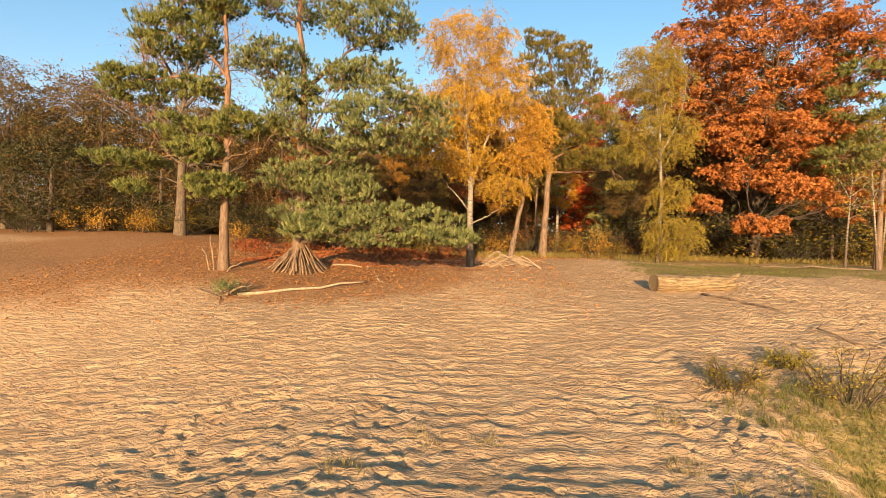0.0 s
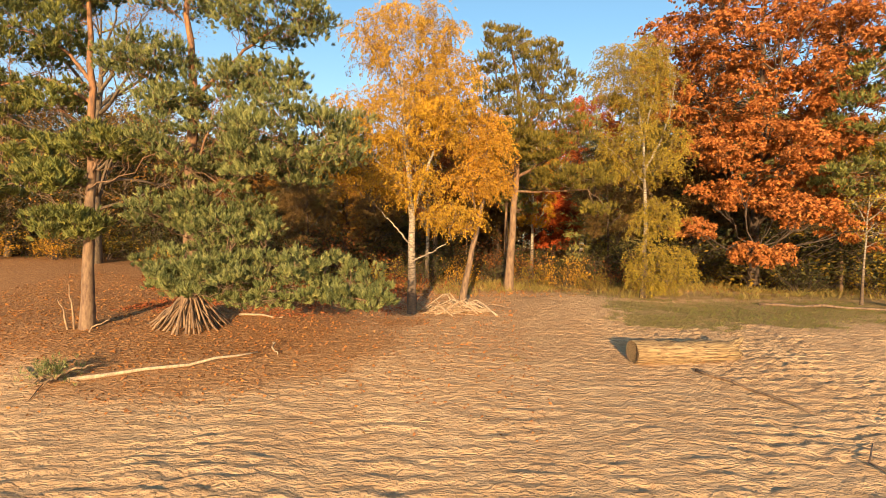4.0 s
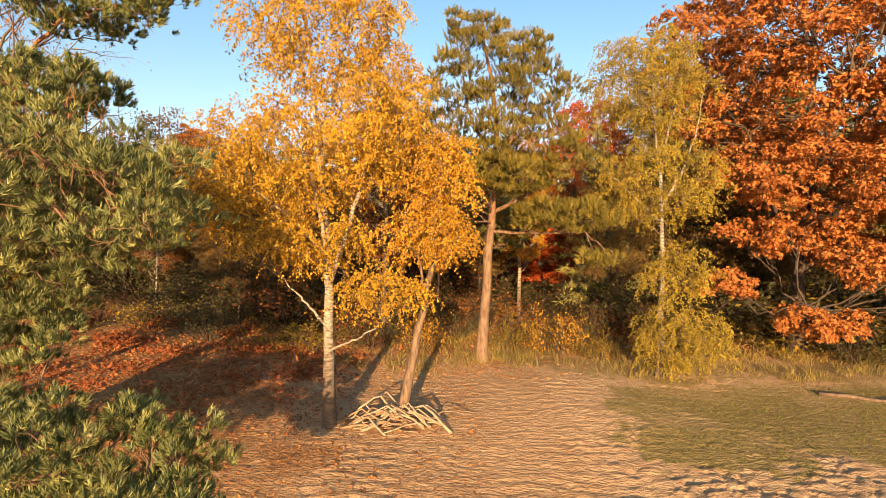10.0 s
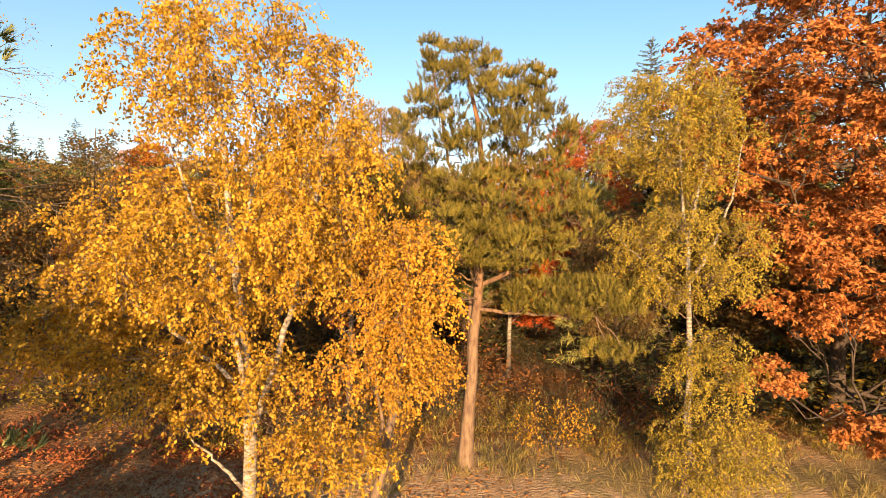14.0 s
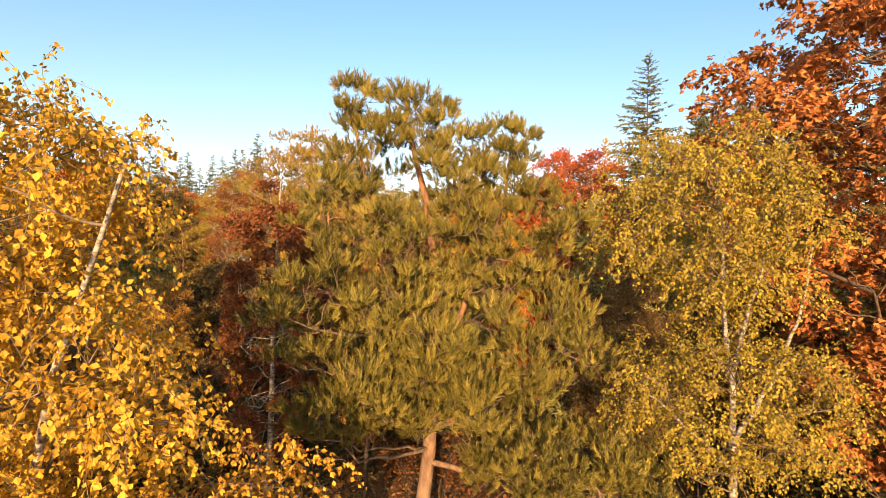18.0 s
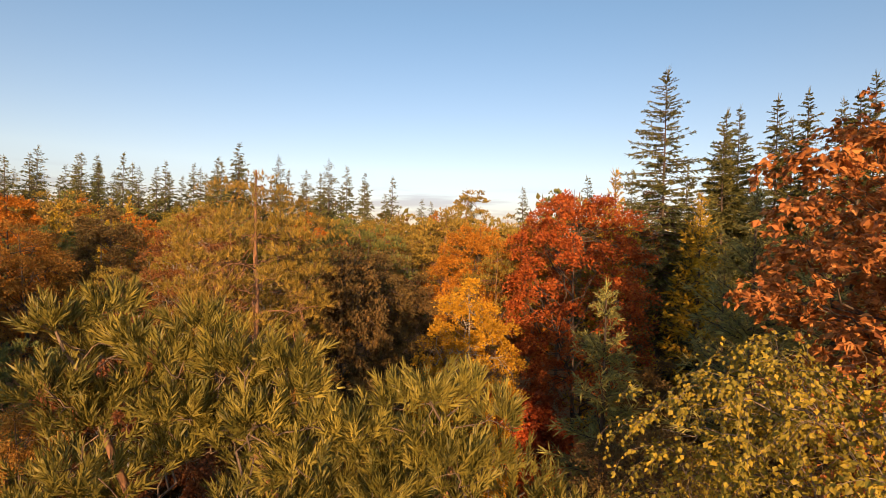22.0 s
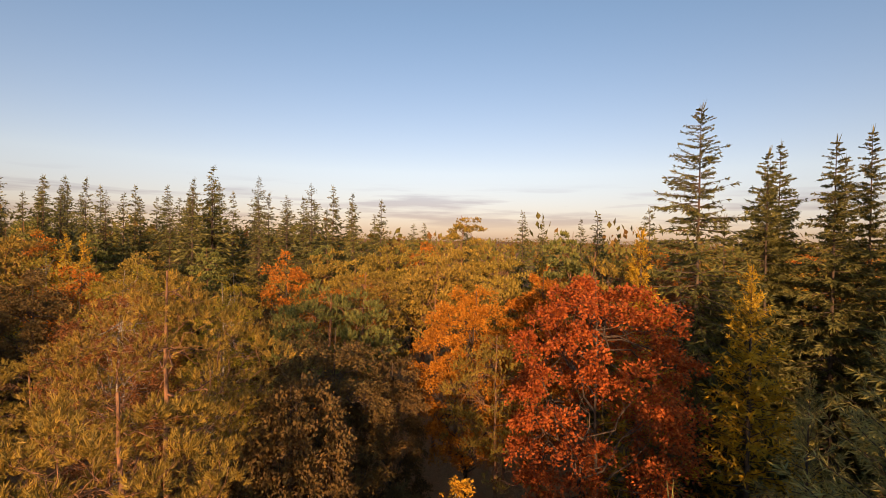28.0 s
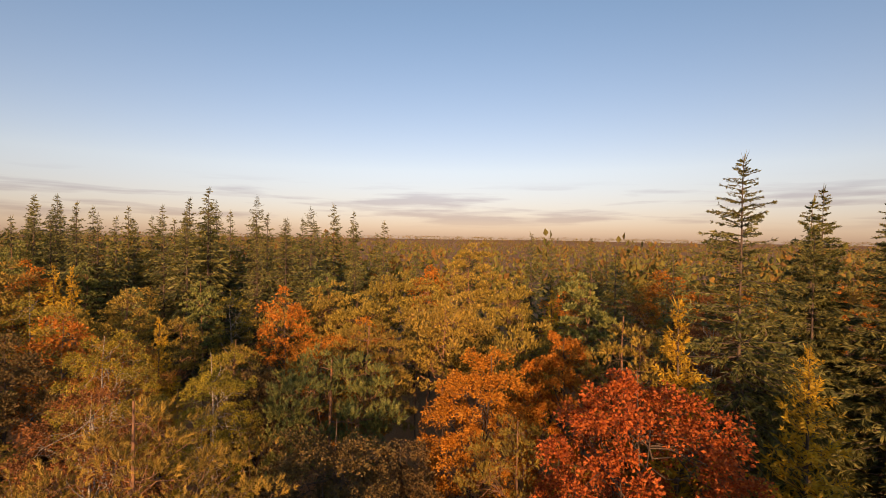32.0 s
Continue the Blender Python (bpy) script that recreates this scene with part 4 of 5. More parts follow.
low_pine = tree_at("pine_tree", -7.5, 23.6, "broad Scots pine with orange trunk and low sweeping blue-green boughs")
massed(24, low_pine, (
    (((-7.5, 23.6, gz(-7.5, 23.6) - 0.2), (-7.5, 23.5, 4.0), (-7.4, 23.3, 7.6), (-7.2, 23.2, 9.4), (-7.6, 23.3, 12.0), (-7.8, 23.3, 14.6)), 0.31, 0.07),
    (((-7.2, 23.2, 9.2), (-5.8, 22.8, 10.4), (-3.6, 22.2, 11.6)), 0.10, 0.03), (((-7.4, 23.3, 8.4), (-8.2, 22.8, 9.6), (-8.8, 22.6, 10.6)), 0.09, 0.03),
    (((-7.5, 23.5, 4.4), (-5.4, 22.0, 5.6), (-2.8, 20.6, 6.4), (-0.6, 19.8, 6.8)), 0.09, 0.02), (((-7.5, 23.5, 5.0), (-6.6, 22.4, 6.6), (-5.8, 21.8, 8.0)), 0.09, 0.03),
    (((-7.5, 23.6, 1.6), (-5.4, 21.6, 1.9), (-2.4, 19.8, 2.0), (0.8, 19.0, 1.8)), 0.11, 0.02)),
    (((-2.9, 19.8, 2.25), (4.0, 1.7, 1.0), 112, 0.5), ((-6.2, 21.2, 2.6), (1.9, 1.5, 0.9), 30, 0.5), ((-5.3, 20.8, 2.1), (2.0, 1.3, 0.6), 36, 0.5), ((0.5, 19.0, 1.8), (1.1, 0.9, 0.4), 16, 0.42),
     ((-2.4, 20.5, 6.9), (2.8, 2.2, 1.7), 104, 0.64), ((-6.0, 22.0, 7.2), (2.6, 2.1, 1.8), 64, 0.66), ((-5.6, 22.3, 4.7), (2.3, 1.2, 1.1), 40, 0.6), ((-4.8, 21.3, 4.0), (1.9, 1.0, 0.7), 30, 0.52), ((-7.4, 21.9, 4.6), (1.5, 1.3, 0.7), 22, 0.55), ((-3.6, 21.5, 9.3), (1.9, 1.5, 0.5), 24, 0.55),
     ((-3.5, 22.0, 11.8), (2.3, 1.9, 1.1), 66, 0.62), ((-8.7, 22.5, 10.4), (2.0, 1.5, 0.9), 46, 0.62), ((-7.5, 23.3, 13.8), (2.8, 2.2, 1.4), 66, 0.64), ((-5.0, 22.3, 9.6), (1.6, 1.4, 0.6), 24, 0.55), ((-7.6, 22.2, 8.8), (1.5, 0.9, 0.6), 22, 0.55)),
    M_PINE_BLUE, B_PINE, pine_brush(23, 0.15, 0.125, 0.027, 24), limb=0.009)
slim = tree_at("pine_tree", -10.85, 22.5, "tall straight Scots pine with layered crown beside a stick shelter")
massed(28, slim, (
    (((-10.85, 22.5, gz(-10.85, 22.5) - 0.2), (-10.85, 22.5, 4.0), (-10.8, 22.5, 8.0), (-11.0, 22.5, 11.0), (-11.3, 22.6, 14.8)), 0.22, 0.06),
    (((-10.85, 22.5, 5.6), (-12.6, 22.4, 5.9), (-15.4, 22.3, 5.4)), 0.08, 0.025), (((-10.8, 22.5, 8.8), (-12.6, 22.5, 9.8), (-15.4, 22.5, 9.4)), 0.09, 0.025),
    (((-10.9, 22.5, 9.6), (-12.0, 22.5, 11.0), (-13.6, 22.5, 11.6)), 0.08, 0.025), (((-10.8, 22.5, 6.0), (-10.4, 22.3, 6.8), (-9.6, 22.2, 7.2)), 0.06, 0.02)),
    (((-13.5, 22.5, 11.4), (2.2, 1.9, 1.2), 50, 0.74), ((-12.4, 22.3, 12.9), (1.6, 1.4, 0.7), 24, 0.6), ((-15.6, 22.5, 9.2), (1.8, 1.6, 0.9), 36, 0.7), ((-15.6, 22.3, 5.3), (1.9, 1.4, 0.4), 28, 0.5), ((-15.4, 22.2, 4.0), (0.7, 0.7, 0.4), 9, 0.42),
     ((-13.1, 22.3, 6.9), (1.2, 1.2, 0.7), 16, 0.5), ((-9.8, 22.2, 7.0), (2.1, 1.5, 0.7), 36, 0.55), ((-11.2, 22.5, 14.0), (2.3, 2.0, 1.4), 54, 0.72), ((-12.2, 22.4, 8.9), (1.2, 1.2, 0.6), 16, 0.55), ((-10.9, 21.6, 4.1), (1.4, 0.8, 0.7), 24, 0.5), ((-11.9, 21.8, 5.8), (1.4, 0.9, 0.6), 20, 0.5)),
    M_PINE, B_PINE, pine_brush(24, 0.20, 0.16, 0.045, 16), limb=0.009)
oak_l = tree_at("oak_tree", -22.4, 37.6, "half-bare old oak with thick trunk and spreading limbs")
broadleaf(15, oak_l, 17.5, 8.5, 0.2, M_BROWN, B_OAK, n1=26, n2=8, n3=7, leaf=0.13, wide=0.09, per=4, r0=0.42, el=(8, 60), forks=3, wiggle=0.2, each=True)

pine_r = tree_at("pine_tree", 25.6, 30.0, "Scots pine with thin trunks at the clearing edge")
pads(27, pine_r, 13.5, (((0, 0, 10.5), (3.4, 3.0, 3.0), 60, 0.85), ((-1.5, 0, 6.5), (2.2, 2.0, 1.0), 20, 0.7)), M_PINE, (0.3, 0), 0.18, 26, 11, 0.25, 0.05, 0.55)
for i, (x, y, h) in enumerate(((25.3, 29.6, 9.5), (24.2, 30.6, 8.0), (26.6, 31.0, 10.0))):
    b = tree_at("birch_tree", x, y, "slender young birch with pale stem and thin foliage", group="young birches")
    broadleaf(30 + i, b, h, 1.8, 0.35, M_OLIVE, B_BIRCH, n1=18, n2=5, n3=4, leaf=0.1, wide=0.075, per=5, r0=0.07, el=(25, 65), hang=0.4, twig_droop=0.9,
              lean=((-0.5, 0.3, 0.8)[i], 0))
# the last two oaks wear the leaf colour darkened to stand for shade
for i, (x, y, h, mt) in enumerate(((-31, 40, 15.0, M_DULL), (-38, 36, 14.5, M_DULL), (-29, 47, 16, M_DULL), (-45, 44, 17, M_DULL), (-18, 47, 15, M_DULL), (-37, 45, 17, M_DULL),
                                   (-24.5, 43.5, 13, M_DULL), (-34, 42, 14, M_DULL), (-41, 41, 15, M_DULL), (-27, 42, 12, M_SHADE_GREEN), (-33, 37, 9, M_SHADE_GREEN))):
    b = tree_at("oak_tree", x, y, "thinning brown-leaved oak at the dark wood edge", group="edge oaks")
    clumpy(40 + i, b, h, 5.4, 0.06, mt, B_OAK, clumps=90, per=110, leaf=0.19, wide=0.12, rc=0.17, r0=0.22, shell=(0.5, 1.0), low=0.97, limb=0.011, skirt=0.6)

# ---- the wood behind ----
def wood_tree(kind, seed, root, H, R, far=False):
    """A tree of the wood; far ones carry fewer and coarser sprays."""
    if kind in ("pine", "green_pine") and not far:
        near = root.location.y < 56
        mt = M_PINE_GOLD if kind == "pine" else M_PINE
        pads(seed, root, H - 0.7, (((0, 0, H * 0.74), (R * 0.9, R * 0.9, H * 0.22), 80 if near else 58, R * 0.24 if near else R * 0.27),
                                   ((R * 0.45, 0, H * 0.5), (R * 0.5, R * 0.5, H * 0.05), 9, R * 0.18), ((-R * 0.4, -R * 0.3, H * 0.56), (R * 0.5, R * 0.5, H * 0.05), 9, R * 0.18)),
             mt, (0, 0), 0.2, 34 if near else 28, 18 if near else 11, 0.18 if near else 0.24, 0.018 if near else 0.04, 0.65)
    elif kind in ("pine", "green_pine"):
        clumpy(seed, root, H, R, 0.42, M_PINE_GOLD if kind == "pine" else M_PINE, B_PINE, clumps=52, per=90, leaf=0.32, wide=0.17, flat=0.6, rc=0.2, hang=0, rise=0.7, r0=0.17,
               shell=(0.4, 1.0), low=0.7, limb=0.016, twigs=False)
    elif kind == "fir":
        conifer(seed, root, H, R * (1.1 if not far else 1.35), M_FIR, whorls=int(H * (1.9 if far else 2.1)), per=8, twig=0.5 if not far else 0.8, width=0.10 if not far else 0.24, along_n=20 if not far else 9,
                count=4 if not far else 1, sag=0.6, el=(-22, 18), ragged=0.5, k=3 if far else 4)
    elif kind == "larch":
        conifer(seed, root, H, R, M_LARCH, whorls=int(H * 1.7), per=7, twig=0.5 if not far else 0.8, width=0.13 if not far else 0.26, along_n=18 if not far else 7,
                count=2 if not far else 1, el=(0, 50), spread=0.7, sag=0.3, k=3)
    elif kind == "green_larch":
        conifer(seed, root, H, R, M_LARCH_GREEN, whorls=int(H * 1.7), per=7, twig=0.5, width=0.065, along_n=18, count=3, el=(-5, 50), spread=0.6, sag=0.5)
    else:
        mat, leaf = {"orange": (M_ORANGE, 0.15), "dull": (M_DULL, 0.12), "brown": (M_BROWN, 0.13), "rust": (M_RUST, 0.11), "crimson": (M_CRIMSON, 0.15), "gold": (M_GOLD, 0.085),
                     "olive": (M_OLIVE, 0.095)}[kind]
        rich, thin = kind in ("crimson", "gold"), kind in ("brown", "rust", "dull")
        leaf = leaf * 1.7 if far else leaf
        clumpy(seed, root, H, R, 0.22, mat, B_BIRCH if kind in ("gold", "olive", "rust") else B_DARK, clumps=110 if rich else 84 if not far else 44,
               per=340 if rich else 380 if not far else 110, leaf=leaf, wide=leaf * 0.68, flat=0.85, rc=0.16 if rich else 0.185 if not far else 0.23, r0=0.15,
               shell=(0.6, 1.0) if thin else (0.7, 1.0), skirt=0.55, twigs=not far)


NAMES = {"pine": ("pine_tree", "Scots pine with olive-gold crown in the evening sun"), "green_pine": ("pine_tree", "Scots pine with grey-green crown in the wood"),
         "fir": ("fir_tree", "tall dark-green fir with ragged tiers of branches"), "larch": ("larch_tree", "larch turned golden yellow with feathery shoots"),
         "green_larch": ("larch_tree", "shaded olive-green larch with drooping shoots"), "orange": ("beech_tree", "round orange-leaved beech in the wood"),
         "dull": ("oak_tree", "dull brown oak in half shade in the wood"), "brown": ("oak_tree", "brown-leaved oak with thinning crown"), "rust": ("birch_tree", "rust-brown birch with fine twigs"),
         "crimson": ("red_oak_tree", "broad crimson-red oak standing above the wood"), "gold": ("birch_tree", "small golden-yellow birch among dark trees"),
         "olive": ("birch_tree", "olive-yellow birch with pale stem")}
PLACED = [(1.2, 26.4), (6.2, 33.6), (13.6, 32.3), (22.6, 37.4), (-7.5, 23.6), (-10.85, 22.5), (-22.4, 37.6)]
SINGLE = (  # kind, x, y, height of the top above the datum, crown radius
    ("pine", 1.2, 44.6, 18.2, 3.2), ("pine", -1.2, 51.2, 20.6, 4.6), ("gold", 9.2, 45.2, 15.6, 2.4), ("crimson", 16.1, 55.5, 20.6, 4.8),
    ("orange", 10.8, 66.0, 18.6, 4.0), ("orange", 16.2, 68.0, 19.6, 3.0), ("dull", 6.0, 62.0, 14.5, 2.8), ("dull", 6.7, 56.0, 9.5, 2.6), ("dull", 3.2, 58.5, 17.2, 4.2), ("rust", 1.0, 37.8, 15.2, 2.2),
    ("larch", 25.0, 58.4, 20.2, 4.2), ("larch", 20.6, 61.5, 22.0, 3.8), ("pine", 19.4, 64.0, 21.4, 3.2), ("fir", 24.5, 62.8, 29.8, 5.8), ("fir", 27.2, 64.5, 23.0, 3.4),
    ("fir", 32.6, 62.4, 27.8, 4.2), ("fir", 30.0, 64.6, 26.0, 3.6), ("fir", 35.4, 63.0, 28.6, 4.2), ("fir", 38.6, 61.0, 29.4, 4.4), ("fir", 34.0, 57.0, 26.5, 4.2),
    ("fir", 36.8, 66.5, 27.5, 4.2), ("fir", 32.0, 67.5, 26.0, 4.0), ("fir", 31.2, 66.4, 27.8, 3.8), ("fir", 33.4, 68.5, 28.8, 4.0), ("fir", 40.5, 66.0, 29.0, 4.4), ("fir", 45.0, 62.0, 30.0, 4.6),
    ("green_larch", 20.2, 45.5, 19.2, 5.0), ("green_larch", 14.2, 44.6, 15.2, 3.2), ("green_larch", 24.6, 47.0, 18.6, 5.0), ("green_larch", 22.0, 50.5, 16.5, 3.4),
    ("green_larch", 27.5, 52.0, 18.4, 3.8), ("green_pine", 20.5, 77.2, 23.2, 2.6), ("fir", 24.8, 82.0, 24.4, 2.6), ("fir", 28.0, 77.4, 24.5, 2.8),
    ("rust", 27.0, 69.6, 21.8, 3.4), ("pine", 12.3, 101.3, 26.0, 4.6), ("fir", -10.3, 106.7, 29.5, 4.2), ("fir", -0.5, 112.8, 27.7, 3.2),
    ("pine", -5.5, 93.9, 20.2, 4.2), ("pine", 8.6, 78.3, 21.2, 4.6), ("olive", -4.9, 64.8, 19.0, 2.8), ("orange", -22.0, 75.5, 19.0, 3.6),
    ("larch", -31.5, 77.5, 19.4, 3.2), ("larch", -32.7, 91.0, 21.4, 3.2), ("rust", -7.5, 58.0, 18.6, 3.6), ("olive", -12.0, 66.0, 19.6, 3.4),
    ("brown", -14.0, 70.0, 18.5, 3.6), ("rust", 33.0, 84.0, 18.5, 3.4), ("olive", -18.0, 98.0, 19.0, 3.4), ("orange", 24.0, 98.0, 19.0, 3.8),
    ("dull", -3.0, 40.5, 8.0, 2.6), ("green_pine", -10.0, 46.0, 12.5, 3.2), ("dull", 2.8, 53.0, 15.8, 3.0), ("crimson", 11.8, 50.5, 9.5, 3.0), ("pine", 3.0, 72.0, 19.4, 3.8), ("dull", 20.5, 41.5, 12.5, 3.4), ("pine", 14.6, 74.0, 19.6, 3.4))
protos, far_protos = {}, {}
for i, (kind, x, y, top, R) in enumerate(SINGLE):
    nm, lb = NAMES[kind]
    stock, H = (far_protos if y > 72 else protos).setdefault(kind, []), top - gz(x, y)
    if len(stock) < 3:
        root = tree_at(nm, x, y, lb, group="trees of the wood")
        wood_tree(kind, 100 + i, root, H, R, y > 72)
        stock.append((root, H, R))
    else:
        src, h, r = stock[i % 3]
        copy_thing(src, pose(x, y, gz(x, y), 0, 0, i * 83.0) @ Matrix.Diagonal((R / r, R / r, H / h, 1)))
    PLACED.append((x, y))

rng = np.random.default_rng(77)


def free(x, y, d):
    return all((x - a) ** 2 + (y - b) ** 2 > d * d for a, b in PLACED)


def fill(count, y0, y1, spread, gap, kinds, weights, h0, h1, stock, side=0, span=None):
    made = tries = 0
    while made < count and tries < count * 60:
        tries += 1
        y = rng.uniform(y0, y1)
        x = 8 + rng.uniform(-1, 1) * spread * (y - 22)
        if side:
            x = side * rng.uniform(22, 62)
        if span:
            x = rng.uniform(*span)
        if not free(x, y, gap):
            continue
        kind = str(rng.choice(kinds, p=weights))
        if x < 2 and y < 60 and h1 > 12 and not side:
            continue
        src, h, _ = stock[kind][rng.integers(len(stock[kind]))]
        top = rng.uniform(h0, h1) * (1.25 if kind == "fir" else 1.0)
        s = top / h
        t = copy_thing(src, pose(x, y, gz(x, y), 0, 0, rng.uniform(0, 360)) @ Matrix.Diagonal((s * rng.uniform(0.85, 1.15), s * rng.uniform(0.85, 1.15), s, 1)))
        PLACED.append((x, y))
        made += 1


KINDS = ["pine", "green_pine", "orange", "brown", "rust", "larch", "fir", "olive", "dull"]
fill(18, 39, 50, 1.1, 3.4, KINDS, [0.1, 0.2, 0.0, 0.1, 0.15, 0.0, 0.0, 0.05, 0.4], 8, 11.5, protos)
fill(38, 50, 80, 1.15, 5.8, KINDS, [0.34, 0.08, 0.14, 0.08, 0.1, 0.06, 0.02, 0.06, 0.12], 13, 18.0, protos)
fill(34, 42, 62, 1, 3.4, KINDS, [0.2, 0.45, 0.0, 0.0, 0.15, 0.0, 0.1, 0.1, 0.0], 11, 15, far_protos, -1)
fill(14, 36, 60, 1, 4.0, KINDS, [0.35, 0.3, 0.1, 0.0, 0.2, 0.0, 0.05, 0.0, 0.0], 11, 15, far_protos, 1)
fill(66, 104, 130, 1.0, 3.2, ["fir", "green_pine"], [0.9, 0.1], 19.5, 24.0, far_protos, 0, (-84, -6))
fill(10, 108, 128, 1.0, 3.6, ["fir"], [1.0], 17.5, 20.0, far_protos, 0, (-6, 40))
fill(96, 80, 128, 1.05, 5.4, KINDS, [0.50, 0.14, 0.16, 0.0, 0.08, 0.08, 0.0, 0.04, 0.0], 15.5, 20.5, far_protos)


# ---- far woods ----
def far_woods(count=3600, seed=5):
    r = np.random.default_rng(seed)
    y = 128 + (r.random(count) ** 2.2) * 2600
    x = 8 + r.uniform(-1.15, 1.15, count) * (y - 20)
    z = ground_z(x, y) + 26 * smooth01(700, 2600, y)
    per = 22
    tall = r.uniform(15, 21, count) * np.where(r.random(count) < 0.1, 1.2, 1)
    a = r.normal(0, 1, (count, per, 3))
    a = unit(a) * r.uniform(0.55, 1, (count, per, 1)) * np.stack([r.uniform(2.5, 4.2, count), r.uniform(2.5, 4.2, count), r.uniform(3, 5, count)], -1)[:, None]
    grow = 1 + np.clip((y - 300) / 500, 0, 3)[:, None, None]
    P = np.stack([x, y, z + tall - 4], -1)[:, None] + a * np.concatenate([grow, grow, np.ones_like(grow)], -1)
    n = count * per
    size = np.repeat(1.5 * np.sqrt(grow.ravel()), per) * r.uniform(0.6, 1.2, n)
    return blades(r, P.reshape(-1, 3), unit(a.reshape(-1, 3) + np.array([0, 0, 1.5])), size, size * 0.7, 0.1)


M_FAR = leaf_material("far_wood_leaf", [(0.17, 0.15, 0.03), (0.22, 0.19, 0.035), (0.14, 0.14, 0.03), (0.30, 0.18, 0.03), (0.20, 0.10, 0.025)], 0.2, 0.7, 14.0)
far = new("far_wood", mesh_from("far_wood", *far_woods(), M_FAR, False))
tagged(far, "mixed autumn wood reaching away to the low ridge", "wood", kind="stuff")

# ---- undergrowth along the wood's edge ----
BUSHES = ((-1.5, 34.5, 2.0, 1.6, "b"), (0.8, 35.5, 2.4, 1.8, "g"), (-4.0, 35.0, 1.8, 1.8, "b"), (3.2, 36.0, 2.2, 1.6, "y"), (9.6, 35.2, 2.4, 1.5, "y"),
          (10.8, 36.4, 2.6, 1.6, "g"), (11.6, 34.9, 1.6, 1.2, "b"), (8.0, 37.0, 2.2, 1.5, "b"), (15.8, 36.4, 2.0, 1.6, "b"), (17.6, 37.6, 2.0, 1.6, "g"),
          (-8.0, 36.5, 2.4, 2.0, "g"), (-12.0, 37.5, 2.2, 2.0, "b"), (-16.0, 36.0, 2.0, 1.8, "y"), (-19.0, 40.5, 2.6, 2.2, "g"), (-26.0, 38.5, 2.2, 1.8, "y"),
          (-30.0, 37.0, 2.4, 1.8, "y"), (-34.0, 36.0, 2.6, 2.0, "g"), (24.0, 35.0, 2.2, 1.8, "g"), (28.0, 34.0, 2.4, 1.8, "b"), (31.0, 33.0, 2.6, 2.0, "y"),
          (20.0, 40.0, 2.2, 2.0, "b"), (-22.5, 42.0, 2.6, 2.2, "b"), (5.2, 38.5, 2.6, 1.8, "g"), (13.5, 38.0, 2.4, 1.8, "r"), (34.0, 36.0, 2.6, 2.0, "b"))
TONE = {"b": (M_BUSH, "thorny bush with mixed yellow-brown leaves"), "g": (M_SHADE_GREEN, "dark green bush, leaves darkened for the shade under the trees"),
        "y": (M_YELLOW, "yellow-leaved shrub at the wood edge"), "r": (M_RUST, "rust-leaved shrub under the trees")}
first = {}
for i, (x, y, h, r, tone) in enumerate(BUSHES):
    mt, lb = TONE[tone]
    if tone not in first:
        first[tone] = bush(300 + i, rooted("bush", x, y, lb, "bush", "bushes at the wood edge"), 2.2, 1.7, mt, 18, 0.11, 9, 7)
    else:
        copy_thing(first[tone], pose(x, y, gz(x, y), 0, 0, i * 67.0) @ Matrix.Diagonal((r / 1.7, r / 1.7, h / 2.2, 1)))
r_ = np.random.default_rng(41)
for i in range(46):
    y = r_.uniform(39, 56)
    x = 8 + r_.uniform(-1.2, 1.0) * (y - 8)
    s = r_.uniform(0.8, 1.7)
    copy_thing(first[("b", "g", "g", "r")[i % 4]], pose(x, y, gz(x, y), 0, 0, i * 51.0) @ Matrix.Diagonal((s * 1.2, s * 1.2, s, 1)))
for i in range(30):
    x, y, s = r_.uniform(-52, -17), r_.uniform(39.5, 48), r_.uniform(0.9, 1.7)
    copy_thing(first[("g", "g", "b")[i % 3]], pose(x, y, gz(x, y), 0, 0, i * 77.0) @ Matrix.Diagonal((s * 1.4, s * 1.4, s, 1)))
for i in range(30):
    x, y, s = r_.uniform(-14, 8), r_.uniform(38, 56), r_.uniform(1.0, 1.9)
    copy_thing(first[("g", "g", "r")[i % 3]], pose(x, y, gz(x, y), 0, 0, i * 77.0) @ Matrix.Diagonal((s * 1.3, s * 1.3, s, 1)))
# every third bush is an added dark backing behind the red oak's low boughs
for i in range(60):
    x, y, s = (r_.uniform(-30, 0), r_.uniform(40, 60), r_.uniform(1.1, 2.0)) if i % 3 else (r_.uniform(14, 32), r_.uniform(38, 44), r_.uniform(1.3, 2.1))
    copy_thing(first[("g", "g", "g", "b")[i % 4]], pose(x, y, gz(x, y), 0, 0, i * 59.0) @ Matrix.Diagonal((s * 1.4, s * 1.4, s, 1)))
# bushes added to darken the bare gap between the trunks
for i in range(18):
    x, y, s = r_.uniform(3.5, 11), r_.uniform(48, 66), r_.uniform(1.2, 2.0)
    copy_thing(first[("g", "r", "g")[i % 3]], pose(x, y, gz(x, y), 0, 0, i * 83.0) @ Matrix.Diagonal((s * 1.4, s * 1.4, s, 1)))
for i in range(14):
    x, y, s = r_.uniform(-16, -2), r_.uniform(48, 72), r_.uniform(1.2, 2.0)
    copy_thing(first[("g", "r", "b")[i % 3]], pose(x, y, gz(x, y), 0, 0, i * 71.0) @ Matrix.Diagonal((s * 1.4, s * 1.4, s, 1)))
